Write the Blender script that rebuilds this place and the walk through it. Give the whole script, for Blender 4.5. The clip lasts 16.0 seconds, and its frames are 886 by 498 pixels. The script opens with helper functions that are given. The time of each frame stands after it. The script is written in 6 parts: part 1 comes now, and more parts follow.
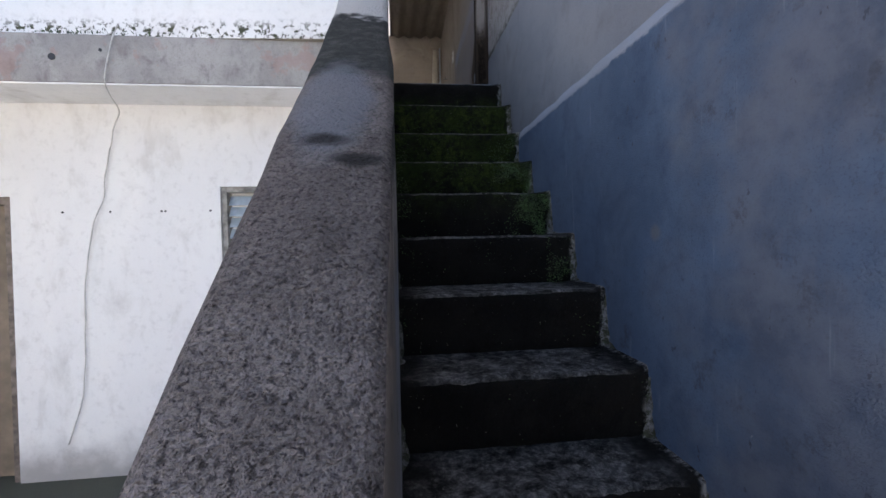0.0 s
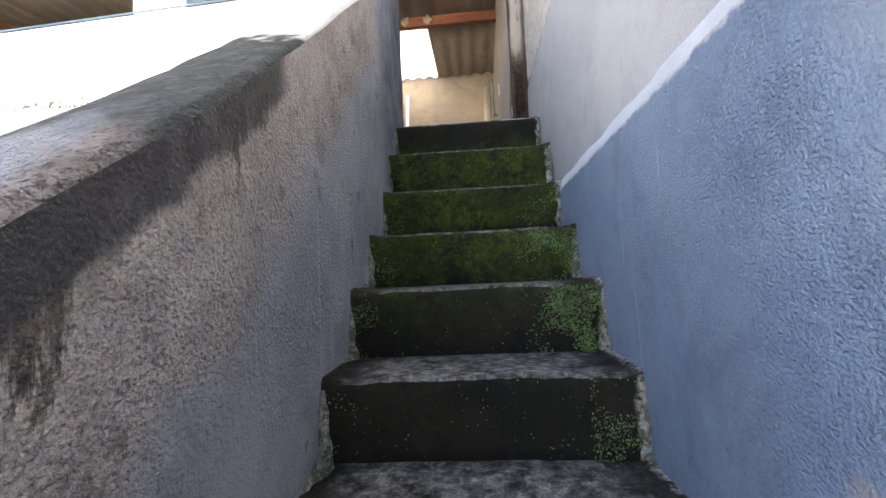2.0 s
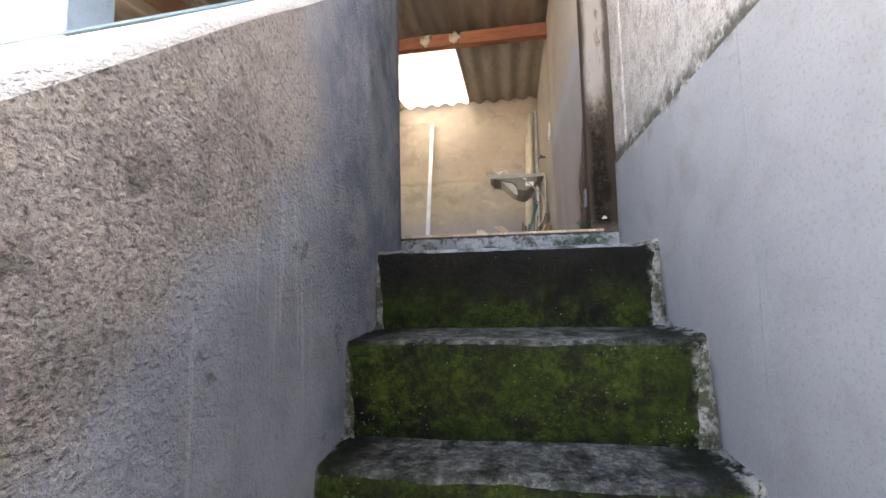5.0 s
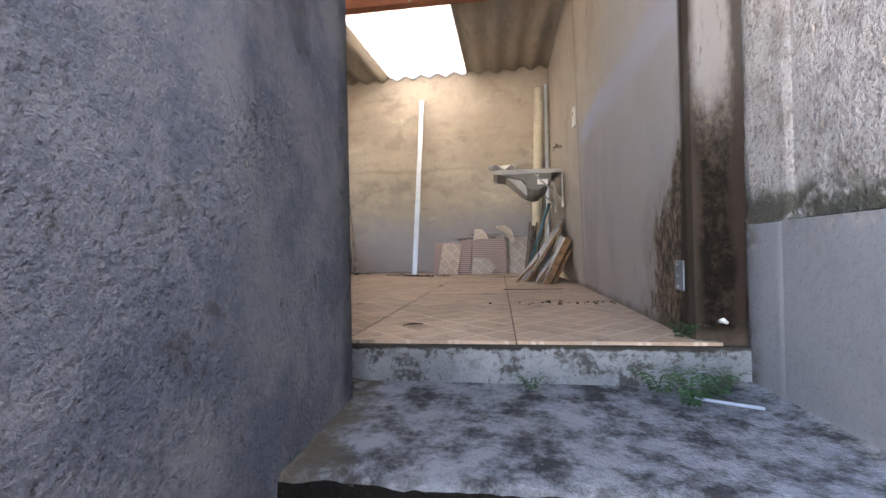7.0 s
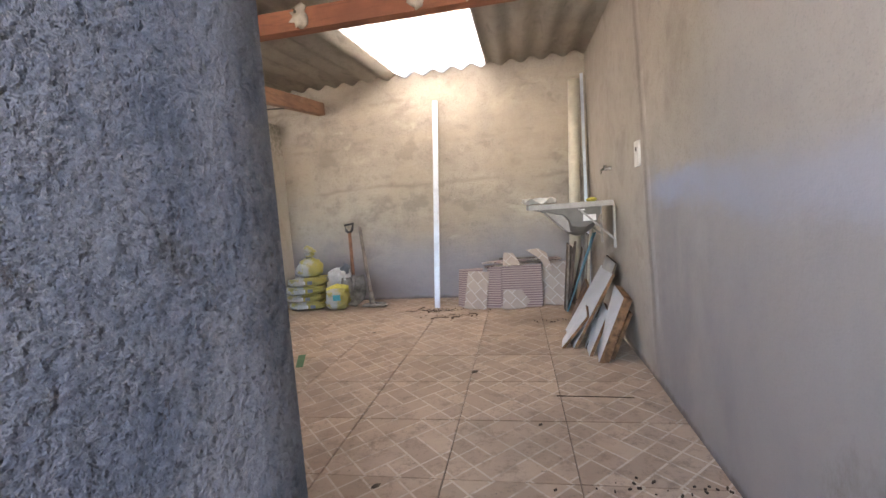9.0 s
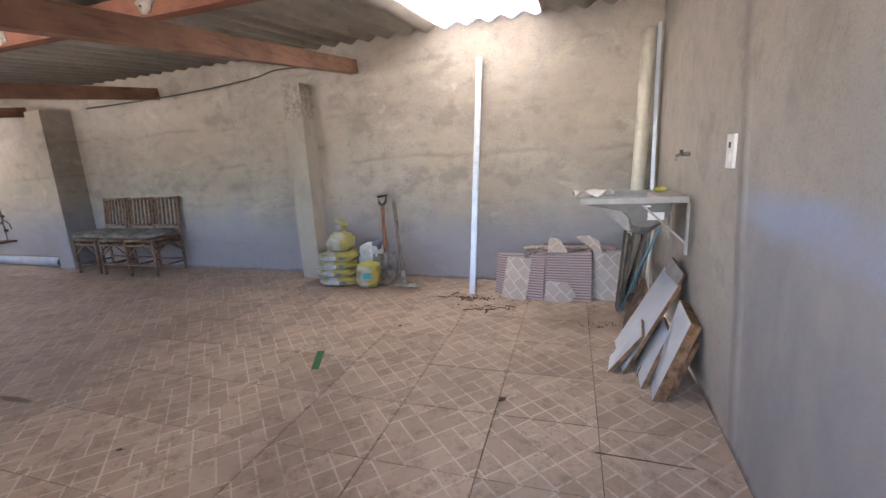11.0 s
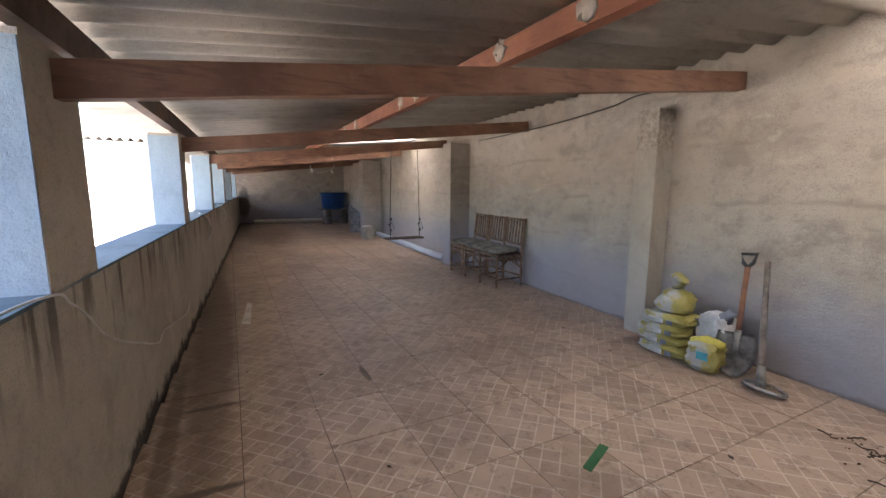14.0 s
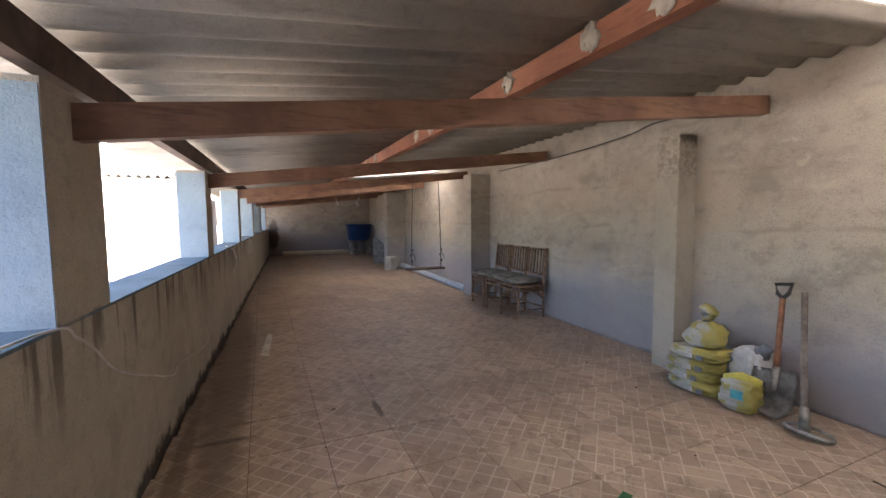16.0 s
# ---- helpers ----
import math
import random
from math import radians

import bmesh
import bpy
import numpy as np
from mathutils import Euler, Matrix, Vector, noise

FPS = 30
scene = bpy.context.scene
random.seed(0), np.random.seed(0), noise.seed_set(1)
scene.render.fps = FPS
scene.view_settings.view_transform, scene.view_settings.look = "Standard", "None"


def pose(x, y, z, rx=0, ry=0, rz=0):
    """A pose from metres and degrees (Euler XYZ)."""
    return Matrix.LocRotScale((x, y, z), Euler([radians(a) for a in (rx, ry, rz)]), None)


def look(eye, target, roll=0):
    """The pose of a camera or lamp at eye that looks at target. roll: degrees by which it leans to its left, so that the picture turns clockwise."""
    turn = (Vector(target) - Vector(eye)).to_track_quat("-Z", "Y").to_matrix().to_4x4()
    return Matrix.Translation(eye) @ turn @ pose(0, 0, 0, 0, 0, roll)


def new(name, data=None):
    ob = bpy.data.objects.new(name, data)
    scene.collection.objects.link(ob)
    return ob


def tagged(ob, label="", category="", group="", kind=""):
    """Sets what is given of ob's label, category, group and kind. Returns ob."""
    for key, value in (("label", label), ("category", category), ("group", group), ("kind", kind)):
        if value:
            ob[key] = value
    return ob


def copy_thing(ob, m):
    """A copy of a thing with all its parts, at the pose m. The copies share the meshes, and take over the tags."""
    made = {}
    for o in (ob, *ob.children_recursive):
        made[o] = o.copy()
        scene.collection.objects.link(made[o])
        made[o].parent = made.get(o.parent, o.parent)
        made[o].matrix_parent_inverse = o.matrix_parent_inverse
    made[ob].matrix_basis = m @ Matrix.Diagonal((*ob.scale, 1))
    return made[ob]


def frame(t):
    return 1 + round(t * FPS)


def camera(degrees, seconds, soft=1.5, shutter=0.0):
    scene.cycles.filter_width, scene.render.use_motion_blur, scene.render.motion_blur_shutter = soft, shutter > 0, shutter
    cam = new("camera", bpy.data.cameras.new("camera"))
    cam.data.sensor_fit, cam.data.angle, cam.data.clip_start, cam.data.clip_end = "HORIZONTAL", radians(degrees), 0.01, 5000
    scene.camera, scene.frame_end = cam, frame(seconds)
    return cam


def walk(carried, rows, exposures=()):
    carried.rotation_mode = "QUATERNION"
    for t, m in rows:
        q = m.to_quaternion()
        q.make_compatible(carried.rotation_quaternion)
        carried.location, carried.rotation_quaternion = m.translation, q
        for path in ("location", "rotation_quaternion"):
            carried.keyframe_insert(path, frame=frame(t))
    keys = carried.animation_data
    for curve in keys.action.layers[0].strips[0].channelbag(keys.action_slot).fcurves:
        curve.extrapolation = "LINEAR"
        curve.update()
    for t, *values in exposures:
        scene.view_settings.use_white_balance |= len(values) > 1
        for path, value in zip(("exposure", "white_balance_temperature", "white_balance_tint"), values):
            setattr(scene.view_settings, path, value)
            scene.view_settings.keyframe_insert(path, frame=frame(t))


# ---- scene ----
cam = camera(92.9, 16.0)
PATH = [
    (0, (0.14, -0.023, 1.535), (0.363, 1.965, 1.501), -1.2),
    (0.5, (0.261, 0.103, 1.529), (0.545, 2.082, 1.569), -1.1),
    (1, (0.431, 0.292, 1.6), (0.637, 2.279, 1.712), -1.6),
    (1.5, (0.487, 0.473, 1.676), (0.54, 2.467, 1.819), -1.7),
    (2, (0.548, 0.721, 1.81), (0.401, 2.71, 1.954), -2.6),
    (2.5, (0.612, 0.925, 1.936), (0.448, 2.91, 2.121), -2.4),
    (3, (0.607, 1.103, 2.042), (0.286, 3.064, 2.276), -1.9),
    (3.5, (0.526, 1.296, 2.165), (0.264, 3.267, 2.384), -2.6),
    (4, (0.575, 1.491, 2.239), (0.314, 3.468, 2.397), -2.7),
    (4.5, (0.578, 1.665, 2.423), (0.265, 3.636, 2.545), -1.3),
    (5, (0.528, 1.841, 2.609), (0.232, 3.811, 2.788), -1.2),
    (5.2, (0.535, 1.877, 2.642), (0.241, 3.844, 2.845), -0.5),
    (7.3, (0.432, 2.669, 3.113), (0.176, 4.653, 3.116), -1.5),
    (7.5, (0.432, 2.713, 3.159), (0.148, 4.693, 3.160), -2.8),
    (8, (0.437, 2.834, 3.180), (0.113, 4.807, 3.144), -4.6),
    (8.2, (0.416, 2.890, 3.306), (0.082, 4.861, 3.241), -4.7),
    (10.3, (0.296, 3.325, 3.75), (0.010, 5.285, 3.485), -1.1),
    (10.5, (0.332, 3.355, 3.753), (0.075, 5.32, 3.485), -0.9),
    (11, (0.366, 3.477, 3.873), (-0.219, 5.345, 3.465), -3.0),
    (11.5, (0.35, 3.469, 3.928), (-0.497, 5.237, 3.538), -2.8),
    (12, (0.358, 3.488, 3.916), (-0.636, 5.198, 3.617), -1.9),
    (12.5, (0.354, 3.541, 3.928), (-0.796, 5.157, 3.674), -0.8),
    (13, (0.275, 3.679, 3.957), (-1.105, 5.108, 3.722), -0.2),
    (13.5, (0.244, 3.78, 3.996), (-1.334, 4.984, 3.747), 0.4),
    (14, (0.252, 3.949, 4.015), (-1.515, 4.84, 3.725), 0.3),
    (14.5, (0.257, 4.024, 4.007), (-1.552, 4.812, 3.677), 0.2),
    (15, (0.253, 4.038, 4.011), (-1.568, 4.788, 3.664), -0.0),
    (15.5, (0.243, 4.037, 4.013), (-1.582, 4.796, 3.71), -0.1),
    (16, (0.257, 4.038, 4.018), (-1.578, 4.822, 3.87), -0.5),
]
EXPOSURES = [(0.0, 1.7, 6800, 15), (0.5, 2.65, 7700, 14), (1.0, 3.2, 7900, 14), (1.5, 3.65, 8100, 14), (2.5, 3.75, 8600, 14), (3.5, 3.9, 8900, 14), (4.5, 4.3, 8900, 14), (5.2, 3.9, 8600, 16),
    (7.5, 3.95, 8100, 17), (8.2, 4.2, 8000, 17), (10.3, 3.85, 7050, 17), (11.5, 4.15, 6800, 18), (13.0, 3.8, 6750, 18), (14.5, 3.8, 7300, 18), (16.0, 3.7, 7300, 18)]
walk(cam, [(t, look(eye, target, roll)) for t, eye, target, roll in PATH], EXPOSURES)

# world and sun
SUN_ELEVATION, SUN_AZIMUTH = radians(52), radians(48)
world = bpy.data.worlds.new("sky")
scene.world = world
world.use_nodes = True
wn = world.node_tree
sky = wn.nodes.new("ShaderNodeTexSky")
sky.sky_type = "NISHITA"
sky.sun_disc = False
sky.sun_elevation = SUN_ELEVATION
sky.sun_rotation = radians(90) - SUN_AZIMUTH
sky.dust_density = 3.0
wn.nodes["Background"].inputs["Strength"].default_value = 0.15
wn.links.new(sky.outputs[0], wn.nodes["Background"].inputs["Color"])
sun_dir = Vector((math.cos(SUN_AZIMUTH) * math.cos(SUN_ELEVATION), math.sin(SUN_AZIMUTH) * math.cos(SUN_ELEVATION), math.sin(SUN_ELEVATION)))
sun_data = bpy.data.lights.new("sun", "SUN")
sun_data.energy = 4.5
sun_data.angle = radians(0.5)
sun_data.color = (1.0, 0.95, 0.86)
sun = new("sun", sun_data)
sun.matrix_world = look(sun_dir * 30, (0, 0, 0))


# materials
def nodes_of(m):
    return m.node_tree.nodes, m.node_tree.links


def blank(name, rough=0.8, metal=0.0):
    m = bpy.data.materials.new(name)
    m.use_nodes = True
    b = m.node_tree.nodes["Principled BSDF"]
    b.inputs["Roughness"].default_value = rough
    b.inputs["Metallic"].default_value = metal
    return m, b


def noise_node(m, scale, stretch=(1, 1, 1), detail=5, rough=0.6, coords="world", distortion=0.0):
    n, l = nodes_of(m)
    mp = n.new("ShaderNodeMapping")
    mp.inputs["Scale"].default_value = stretch
    if coords == "world":
        g = n.new("ShaderNodeNewGeometry")
        l.new(g.outputs["Position"], mp.inputs["Vector"])
    else:
        g = n.new("ShaderNodeTexCoord")
        l.new(g.outputs["Object"], mp.inputs["Vector"])
    t = n.new("ShaderNodeTexNoise")
    t.inputs["Scale"].default_value = scale
    t.inputs["Detail"].default_value = detail
    t.inputs["Roughness"].default_value = rough
    t.inputs["Distortion"].default_value = distortion
    l.new(mp.outputs[0], t.inputs["Vector"])
    return t.outputs["Fac"]


def ramp(m, fac, lo, hi):
    """A smooth 0 to 1 mask of fac between lo and hi."""
    n, l = nodes_of(m)
    r = n.new("ShaderNodeMapRange")
    r.interpolation_type = "SMOOTHSTEP"
    r.inputs["From Min"].default_value = lo
    r.inputs["From Max"].default_value = hi
    l.new(fac, r.inputs["Value"])
    return r.outputs[0]


def mix(m, fac, a, b, kind="MIX"):
    n, l = nodes_of(m)
    x = n.new("ShaderNodeMix")
    x.data_type = "RGBA"
    x.blend_type = kind
    for sock, val in ((x.inputs["Factor"], fac), (x.inputs["A"], a), (x.inputs["B"], b)):
        if isinstance(val, bpy.types.NodeSocket):
            l.new(val, sock)
        elif isinstance(val, (int, float)):
            sock.default_value = val
        else:
            sock.default_value = (*val, 1)
    return x.outputs["Result"]


def arith(m, op, a, b=0.0, clamp=False):
    n, l = nodes_of(m)
    x = n.new("ShaderNodeMath")
    x.operation = op
    x.use_clamp = clamp
    for sock, val in ((x.inputs[0], a), (x.inputs[1], b)):
        if isinstance(val, bpy.types.NodeSocket):
            l.new(val, sock)
        else:
            sock.default_value = val
    return x.outputs[0]


def axis(m, name, coords="world"):
    n, l = nodes_of(m)
    s = n.new("ShaderNodeSeparateXYZ")
    if coords == "world":
        l.new(n.new("ShaderNodeNewGeometry").outputs["Position"], s.inputs[0])
    else:
        l.new(n.new("ShaderNodeTexCoord").outputs["Object"], s.inputs[0])
    return s.outputs[name]


def bump(m, b, height, strength, distance=0.01, previous=None):
    n, l = nodes_of(m)
    x = n.new("ShaderNodeBump")
    x.inputs["Strength"].default_value = strength
    x.inputs["Distance"].default_value = distance
    l.new(height, x.inputs["Height"])
    if previous is not None:
        l.new(previous, x.inputs["Normal"])
    l.new(x.outputs[0], b.inputs["Normal"])
    return x.outputs[0]


def paint(m, b, colour):
    if isinstance(colour, bpy.types.NodeSocket):
        m.node_tree.links.new(colour, b.inputs["Base Color"])
    else:
        b.inputs["Base Color"].default_value = (*colour, 1)


def plain(name, colour, rough=0.6, metal=0.0, vary=0.15, scale=12.0, coords="object", relief=0.1):
    m, b = blank(name, rough, metal)
    dark = tuple(c * (1 - vary * 1.6) for c in colour)
    light = tuple(min(1, c * (1 + vary)) for c in colour)
    c = mix(m, ramp(m, noise_node(m, scale, coords=coords), 0.3, 0.7), dark, light)
    c = mix(m, arith(m, "MULTIPLY", ramp(m, noise_node(m, scale * 7, coords=coords), 0.55, 0.75), 0.35), c, tuple(x * 0.6 for x in colour))
    paint(m, b, c)
    if relief:
        bump(m, b, noise_node(m, scale * 9, coords=coords), relief, 0.003)
    return m


def render_wall(name, base, light, dark, stretch=(1, 1, 1), grain=60, relief=0.5, rough=0.9, blotch=1.3, pits=0.0, mottled=0.12):
    """Cement render with smears, blotches and grain; returns material, shader and colour for more marks."""
    m, b = blank(name, rough)
    c = mix(m, ramp(m, noise_node(m, blotch, stretch, 4, distortion=0.6), 0.35, 0.68), base, light)
    c = mix(m, arith(m, "MULTIPLY", ramp(m, noise_node(m, blotch * 3.1, stretch, 6, 0.65, distortion=0.4), 0.5, 0.72), 0.75), c, dark)
    c = mix(m, arith(m, "MULTIPLY", ramp(m, noise_node(m, grain * 0.4), 0.5, 0.8), 0.3), c, tuple(x * 0.7 for x in dark))
    first = bump(m, b, noise_node(m, grain * 0.12, stretch, 3), relief * 0.6, 0.02)
    second = bump(m, b, noise_node(m, grain, detail=4, rough=0.75), relief, 0.011, first)
    mottle = noise_node(m, 11, (1, 1, 1), 9, 0.72)
    c = mix(m, arith(m, "MULTIPLY", ramp(m, mottle, 0.5, 0.32), mottled * 1.5), c, tuple(x * 0.6 for x in base))
    c = mix(m, arith(m, "MULTIPLY", ramp(m, mottle, 0.54, 0.7), mottled * 1.5), c, tuple(min(1, x * 1.2) for x in light))
    speck = noise_node(m, 150, (1, 1, 1), 2, 0.6)
    c = mix(m, arith(m, "MULTIPLY", ramp(m, speck, 0.48, 0.3), 0.1 + mottled * 1.6), c, tuple(x * 0.45 for x in base))
    c = mix(m, arith(m, "MULTIPLY", ramp(m, noise_node(m, 48, (1, 1, 1), 5, 0.7), 0.68, 0.75), mottled * 3), c, tuple(min(1, x * 1.35) for x in light))
    if pits:
        lumps = noise_node(m, 105, (1, 1, 1), 3, 0.6)
        c = mix(m, arith(m, "MULTIPLY", ramp(m, lumps, 0.47, 0.33), pits), c, tuple(x * 0.3 for x in dark))
        c = mix(m, arith(m, "MULTIPLY", ramp(m, lumps, 0.58, 0.7), pits * 0.4), c, tuple(min(1, x * 1.35) for x in light))
        bump(m, b, lumps, 0.6, 0.012, second)
    return m, b, c


def spot(m, centre, radius, edge=0.35, scale=9.0, wobble=0.5):
    """A mask for a patch with a ragged edge round a place."""
    n, l = nodes_of(m)
    g = n.new("ShaderNodeNewGeometry")
    sub = n.new("ShaderNodeVectorMath")
    sub.operation = "SUBTRACT"
    l.new(g.outputs["Position"], sub.inputs[0])
    sub.inputs[1].default_value = centre
    div = n.new("ShaderNodeVectorMath")
    div.operation = "DIVIDE"
    l.new(sub.outputs[0], div.inputs[0])
    div.inputs[1].default_value = radius
    ln = n.new("ShaderNodeVectorMath")
    ln.operation = "LENGTH"
    l.new(div.outputs[0], ln.inputs[0])
    d = arith(m, "ADD", ln.outputs["Value"], arith(m, "MULTIPLY", arith(m, "SUBTRACT", noise_node(m, scale, detail=6, rough=0.7), 0.5), wobble * 2))
    return ramp(m, arith(m, "SUBTRACT", 1.0 + edge, d), 0.0, edge * 2)


def stipple(m, b, mask, strength, scale=150, distance=0.003):
    """Hard little lumps of thrown plaster where the mask is 1."""
    lumps = ramp(m, noise_node(m, scale, (1, 1, 1.25), 3, 0.5), 0.34, 0.66)
    bump(m, b, arith(m, "MULTIPLY", lumps, mask), strength, distance, b.inputs["Normal"].links[0].from_socket)


M = {}
m, b, c = render_wall("back_render", (0.365, 0.322, 0.275), (0.455, 0.408, 0.352), (0.27, 0.237, 0.203), (0.8, 0.8, 1.5), 55, 0.5, mottled=0.3)
c = mix(m, arith(m, "MULTIPLY", ramp(m, noise_node(m, 1.5, (1, 1, 1.3), 7, 0.6, distortion=0.8), 0.47, 0.58), 0.45), c, (0.42, 0.358, 0.285))
c = mix(m, arith(m, "MULTIPLY", ramp(m, noise_node(m, 2.3, (1, 1, 1.2), 8, 0.65), 0.56, 0.64), 0.6), c, (0.255, 0.23, 0.195))
c = mix(m, arith(m, "MULTIPLY", ramp(m, noise_node(m, 2.9, (0.8, 0.8, 1.4), 8, 0.65, distortion=0.5), 0.6, 0.68), 0.6), c, (0.5, 0.46, 0.38))
course = ramp(m, arith(m, "PINGPONG", arith(m, "ADD", arith(m, "MULTIPLY", axis(m, "Z"), 1.0), arith(m, "MULTIPLY", noise_node(m, 1.7), 0.16)), 0.2), 0.0, 0.03)
c = mix(m, arith(m, "MULTIPLY", arith(m, "SUBTRACT", 1.0, course), arith(m, "MULTIPLY", ramp(m, noise_node(m, 2.2), 0.48, 0.6), 0.45)), c, (0.24, 0.21, 0.17))
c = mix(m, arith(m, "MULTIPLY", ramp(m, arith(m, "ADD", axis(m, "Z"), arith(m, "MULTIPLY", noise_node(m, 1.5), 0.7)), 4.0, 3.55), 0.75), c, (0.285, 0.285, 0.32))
c = mix(m, arith(m, "MULTIPLY", spot(m, (-14.5, 4.35, 3.5), (0.3, 0.16, 0.5), 0.3, 4, 0.6), 0.85), c, (0.07, 0.06, 0.05))
c = mix(m, arith(m, "MULTIPLY", ramp(m, arith(m, "ADD", axis(m, "Z"), arith(m, "MULTIPLY", noise_node(m, 6, detail=8, rough=0.75), 0.09)), 2.905, 2.87), 0.6), c, (0.11, 0.085, 0.065))
paint(m, b, c)
M["back"] = m
m, b, c = render_wall("pillar_render", (0.39, 0.355, 0.30), (0.45, 0.415, 0.355), (0.32, 0.285, 0.235), (1, 1, 0.5), 50, 0.4)
c = mix(m, ramp(m, arith(m, "ADD", axis(m, "Z"), arith(m, "MULTIPLY", noise_node(m, 22, detail=6), 0.3)), 4.44, 4.48), c, mix(m, ramp(m, noise_node(m, 26, detail=9, rough=0.8), 0.4, 0.62), (0.26, 0.23, 0.19), (0.45, 0.41, 0.35)))
paint(m, b, c)
M["pillar"] = m

m, b, c = render_wall("side_render", (0.385, 0.347, 0.30), (0.45, 0.405, 0.355), (0.31, 0.272, 0.235), (1, 1, 1), 40, 0.16, mottled=0.14)
# soft upright ridge: relief, plus its shading line darkened into the colour
crease_y = arith(m, "ADD", axis(m, "Y"), arith(m, "MULTIPLY", arith(m, "SUBTRACT", axis(m, "Z"), 3.5), -0.15))
crease = ramp(m, arith(m, "ABSOLUTE", arith(m, "SUBTRACT", arith(m, "ADD", crease_y, arith(m, "MULTIPLY", noise_node(m, 3), 0.05)), 5.12)), 0.06, 0.0)
c = mix(m, arith(m, "MULTIPLY", crease, 0.35), c, (0.24, 0.215, 0.2))
bump(m, b, crease, 0.6, 0.02, b.inputs["Normal"].links[0].from_socket)
below = arith(m, "MULTIPLY", ramp(m, arith(m, "ADD", axis(m, "Z"), arith(m, "MULTIPLY", noise_node(m, 2.5, detail=6), 0.3)), 3.95, 3.75), ramp(m, axis(m, "Y"), 5.3, 4.9))
c = mix(m, arith(m, "MULTIPLY", below, 0.7), c, mix(m, ramp(m, noise_node(m, 4, (1, 1, 0.5), 6), 0.35, 0.65), (0.27, 0.265, 0.285), (0.365, 0.345, 0.345)))
band = ramp(m, arith(m, "ABSOLUTE", arith(m, "SUBTRACT", arith(m, "ADD", arith(m, "ADD", axis(m, "Z"), arith(m, "MULTIPLY", axis(m, "Y"), -0.04)), arith(m, "MULTIPLY", noise_node(m, 3.5, (1, 0.6, 1.4), 7, 0.65), 0.22)), 3.60)), 0.1, 0.01)
band = arith(m, "MULTIPLY", band, ramp(m, axis(m, "Y"), 5.25, 4.9))
c = mix(m, arith(m, "MULTIPLY", band, 0.75), c, (0.36, 0.40, 0.53))
near = ramp(m, arith(m, "ADD", axis(m, "Y"), arith(m, "MULTIPLY", noise_node(m, 2.0), 0.8)), 5.1, 4.7)
c = mix(m, arith(m, "MULTIPLY", near, 0.55), c, (0.34, 0.32, 0.32))
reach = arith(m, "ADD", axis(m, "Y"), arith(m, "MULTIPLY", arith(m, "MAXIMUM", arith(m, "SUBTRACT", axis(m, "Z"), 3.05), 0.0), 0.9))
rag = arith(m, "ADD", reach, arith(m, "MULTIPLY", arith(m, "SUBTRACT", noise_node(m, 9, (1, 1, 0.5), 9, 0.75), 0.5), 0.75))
# wide soft band: the stain's fade and a gradient shadow, both as colour
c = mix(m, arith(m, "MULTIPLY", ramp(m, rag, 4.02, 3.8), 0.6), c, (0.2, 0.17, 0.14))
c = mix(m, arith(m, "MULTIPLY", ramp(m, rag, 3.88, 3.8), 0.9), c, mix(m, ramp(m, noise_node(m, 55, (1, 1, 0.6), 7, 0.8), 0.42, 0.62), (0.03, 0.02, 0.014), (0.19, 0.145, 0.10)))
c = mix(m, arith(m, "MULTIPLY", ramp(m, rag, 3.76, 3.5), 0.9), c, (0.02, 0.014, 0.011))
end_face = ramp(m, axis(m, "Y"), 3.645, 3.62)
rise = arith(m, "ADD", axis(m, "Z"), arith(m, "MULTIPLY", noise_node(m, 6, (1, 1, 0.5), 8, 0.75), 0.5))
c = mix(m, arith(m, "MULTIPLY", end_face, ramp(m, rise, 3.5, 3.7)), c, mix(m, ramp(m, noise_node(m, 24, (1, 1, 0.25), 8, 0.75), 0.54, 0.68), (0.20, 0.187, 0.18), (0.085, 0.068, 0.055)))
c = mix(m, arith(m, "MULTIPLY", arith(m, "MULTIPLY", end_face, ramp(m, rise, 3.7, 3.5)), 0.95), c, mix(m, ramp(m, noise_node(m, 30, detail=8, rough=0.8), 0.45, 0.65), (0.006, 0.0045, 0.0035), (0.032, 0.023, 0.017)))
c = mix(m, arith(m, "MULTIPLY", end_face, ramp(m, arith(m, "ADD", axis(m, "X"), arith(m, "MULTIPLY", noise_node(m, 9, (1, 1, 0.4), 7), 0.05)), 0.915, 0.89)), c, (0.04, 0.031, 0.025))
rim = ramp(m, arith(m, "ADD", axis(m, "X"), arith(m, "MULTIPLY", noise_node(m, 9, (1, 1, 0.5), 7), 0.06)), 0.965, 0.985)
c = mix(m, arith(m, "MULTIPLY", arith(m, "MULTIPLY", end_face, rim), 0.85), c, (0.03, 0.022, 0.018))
c = mix(m, arith(m, "MULTIPLY", ramp(m, arith(m, "ADD", axis(m, "Z"), arith(m, "MULTIPLY", noise_node(m, 6, detail=8, rough=0.75), 0.09)), 2.905, 2.87), 0.6), c, (0.11, 0.085, 0.065))
b.inputs["Specular IOR Level"].default_value = 0.1
paint(m, b, c)
M["side"] = m

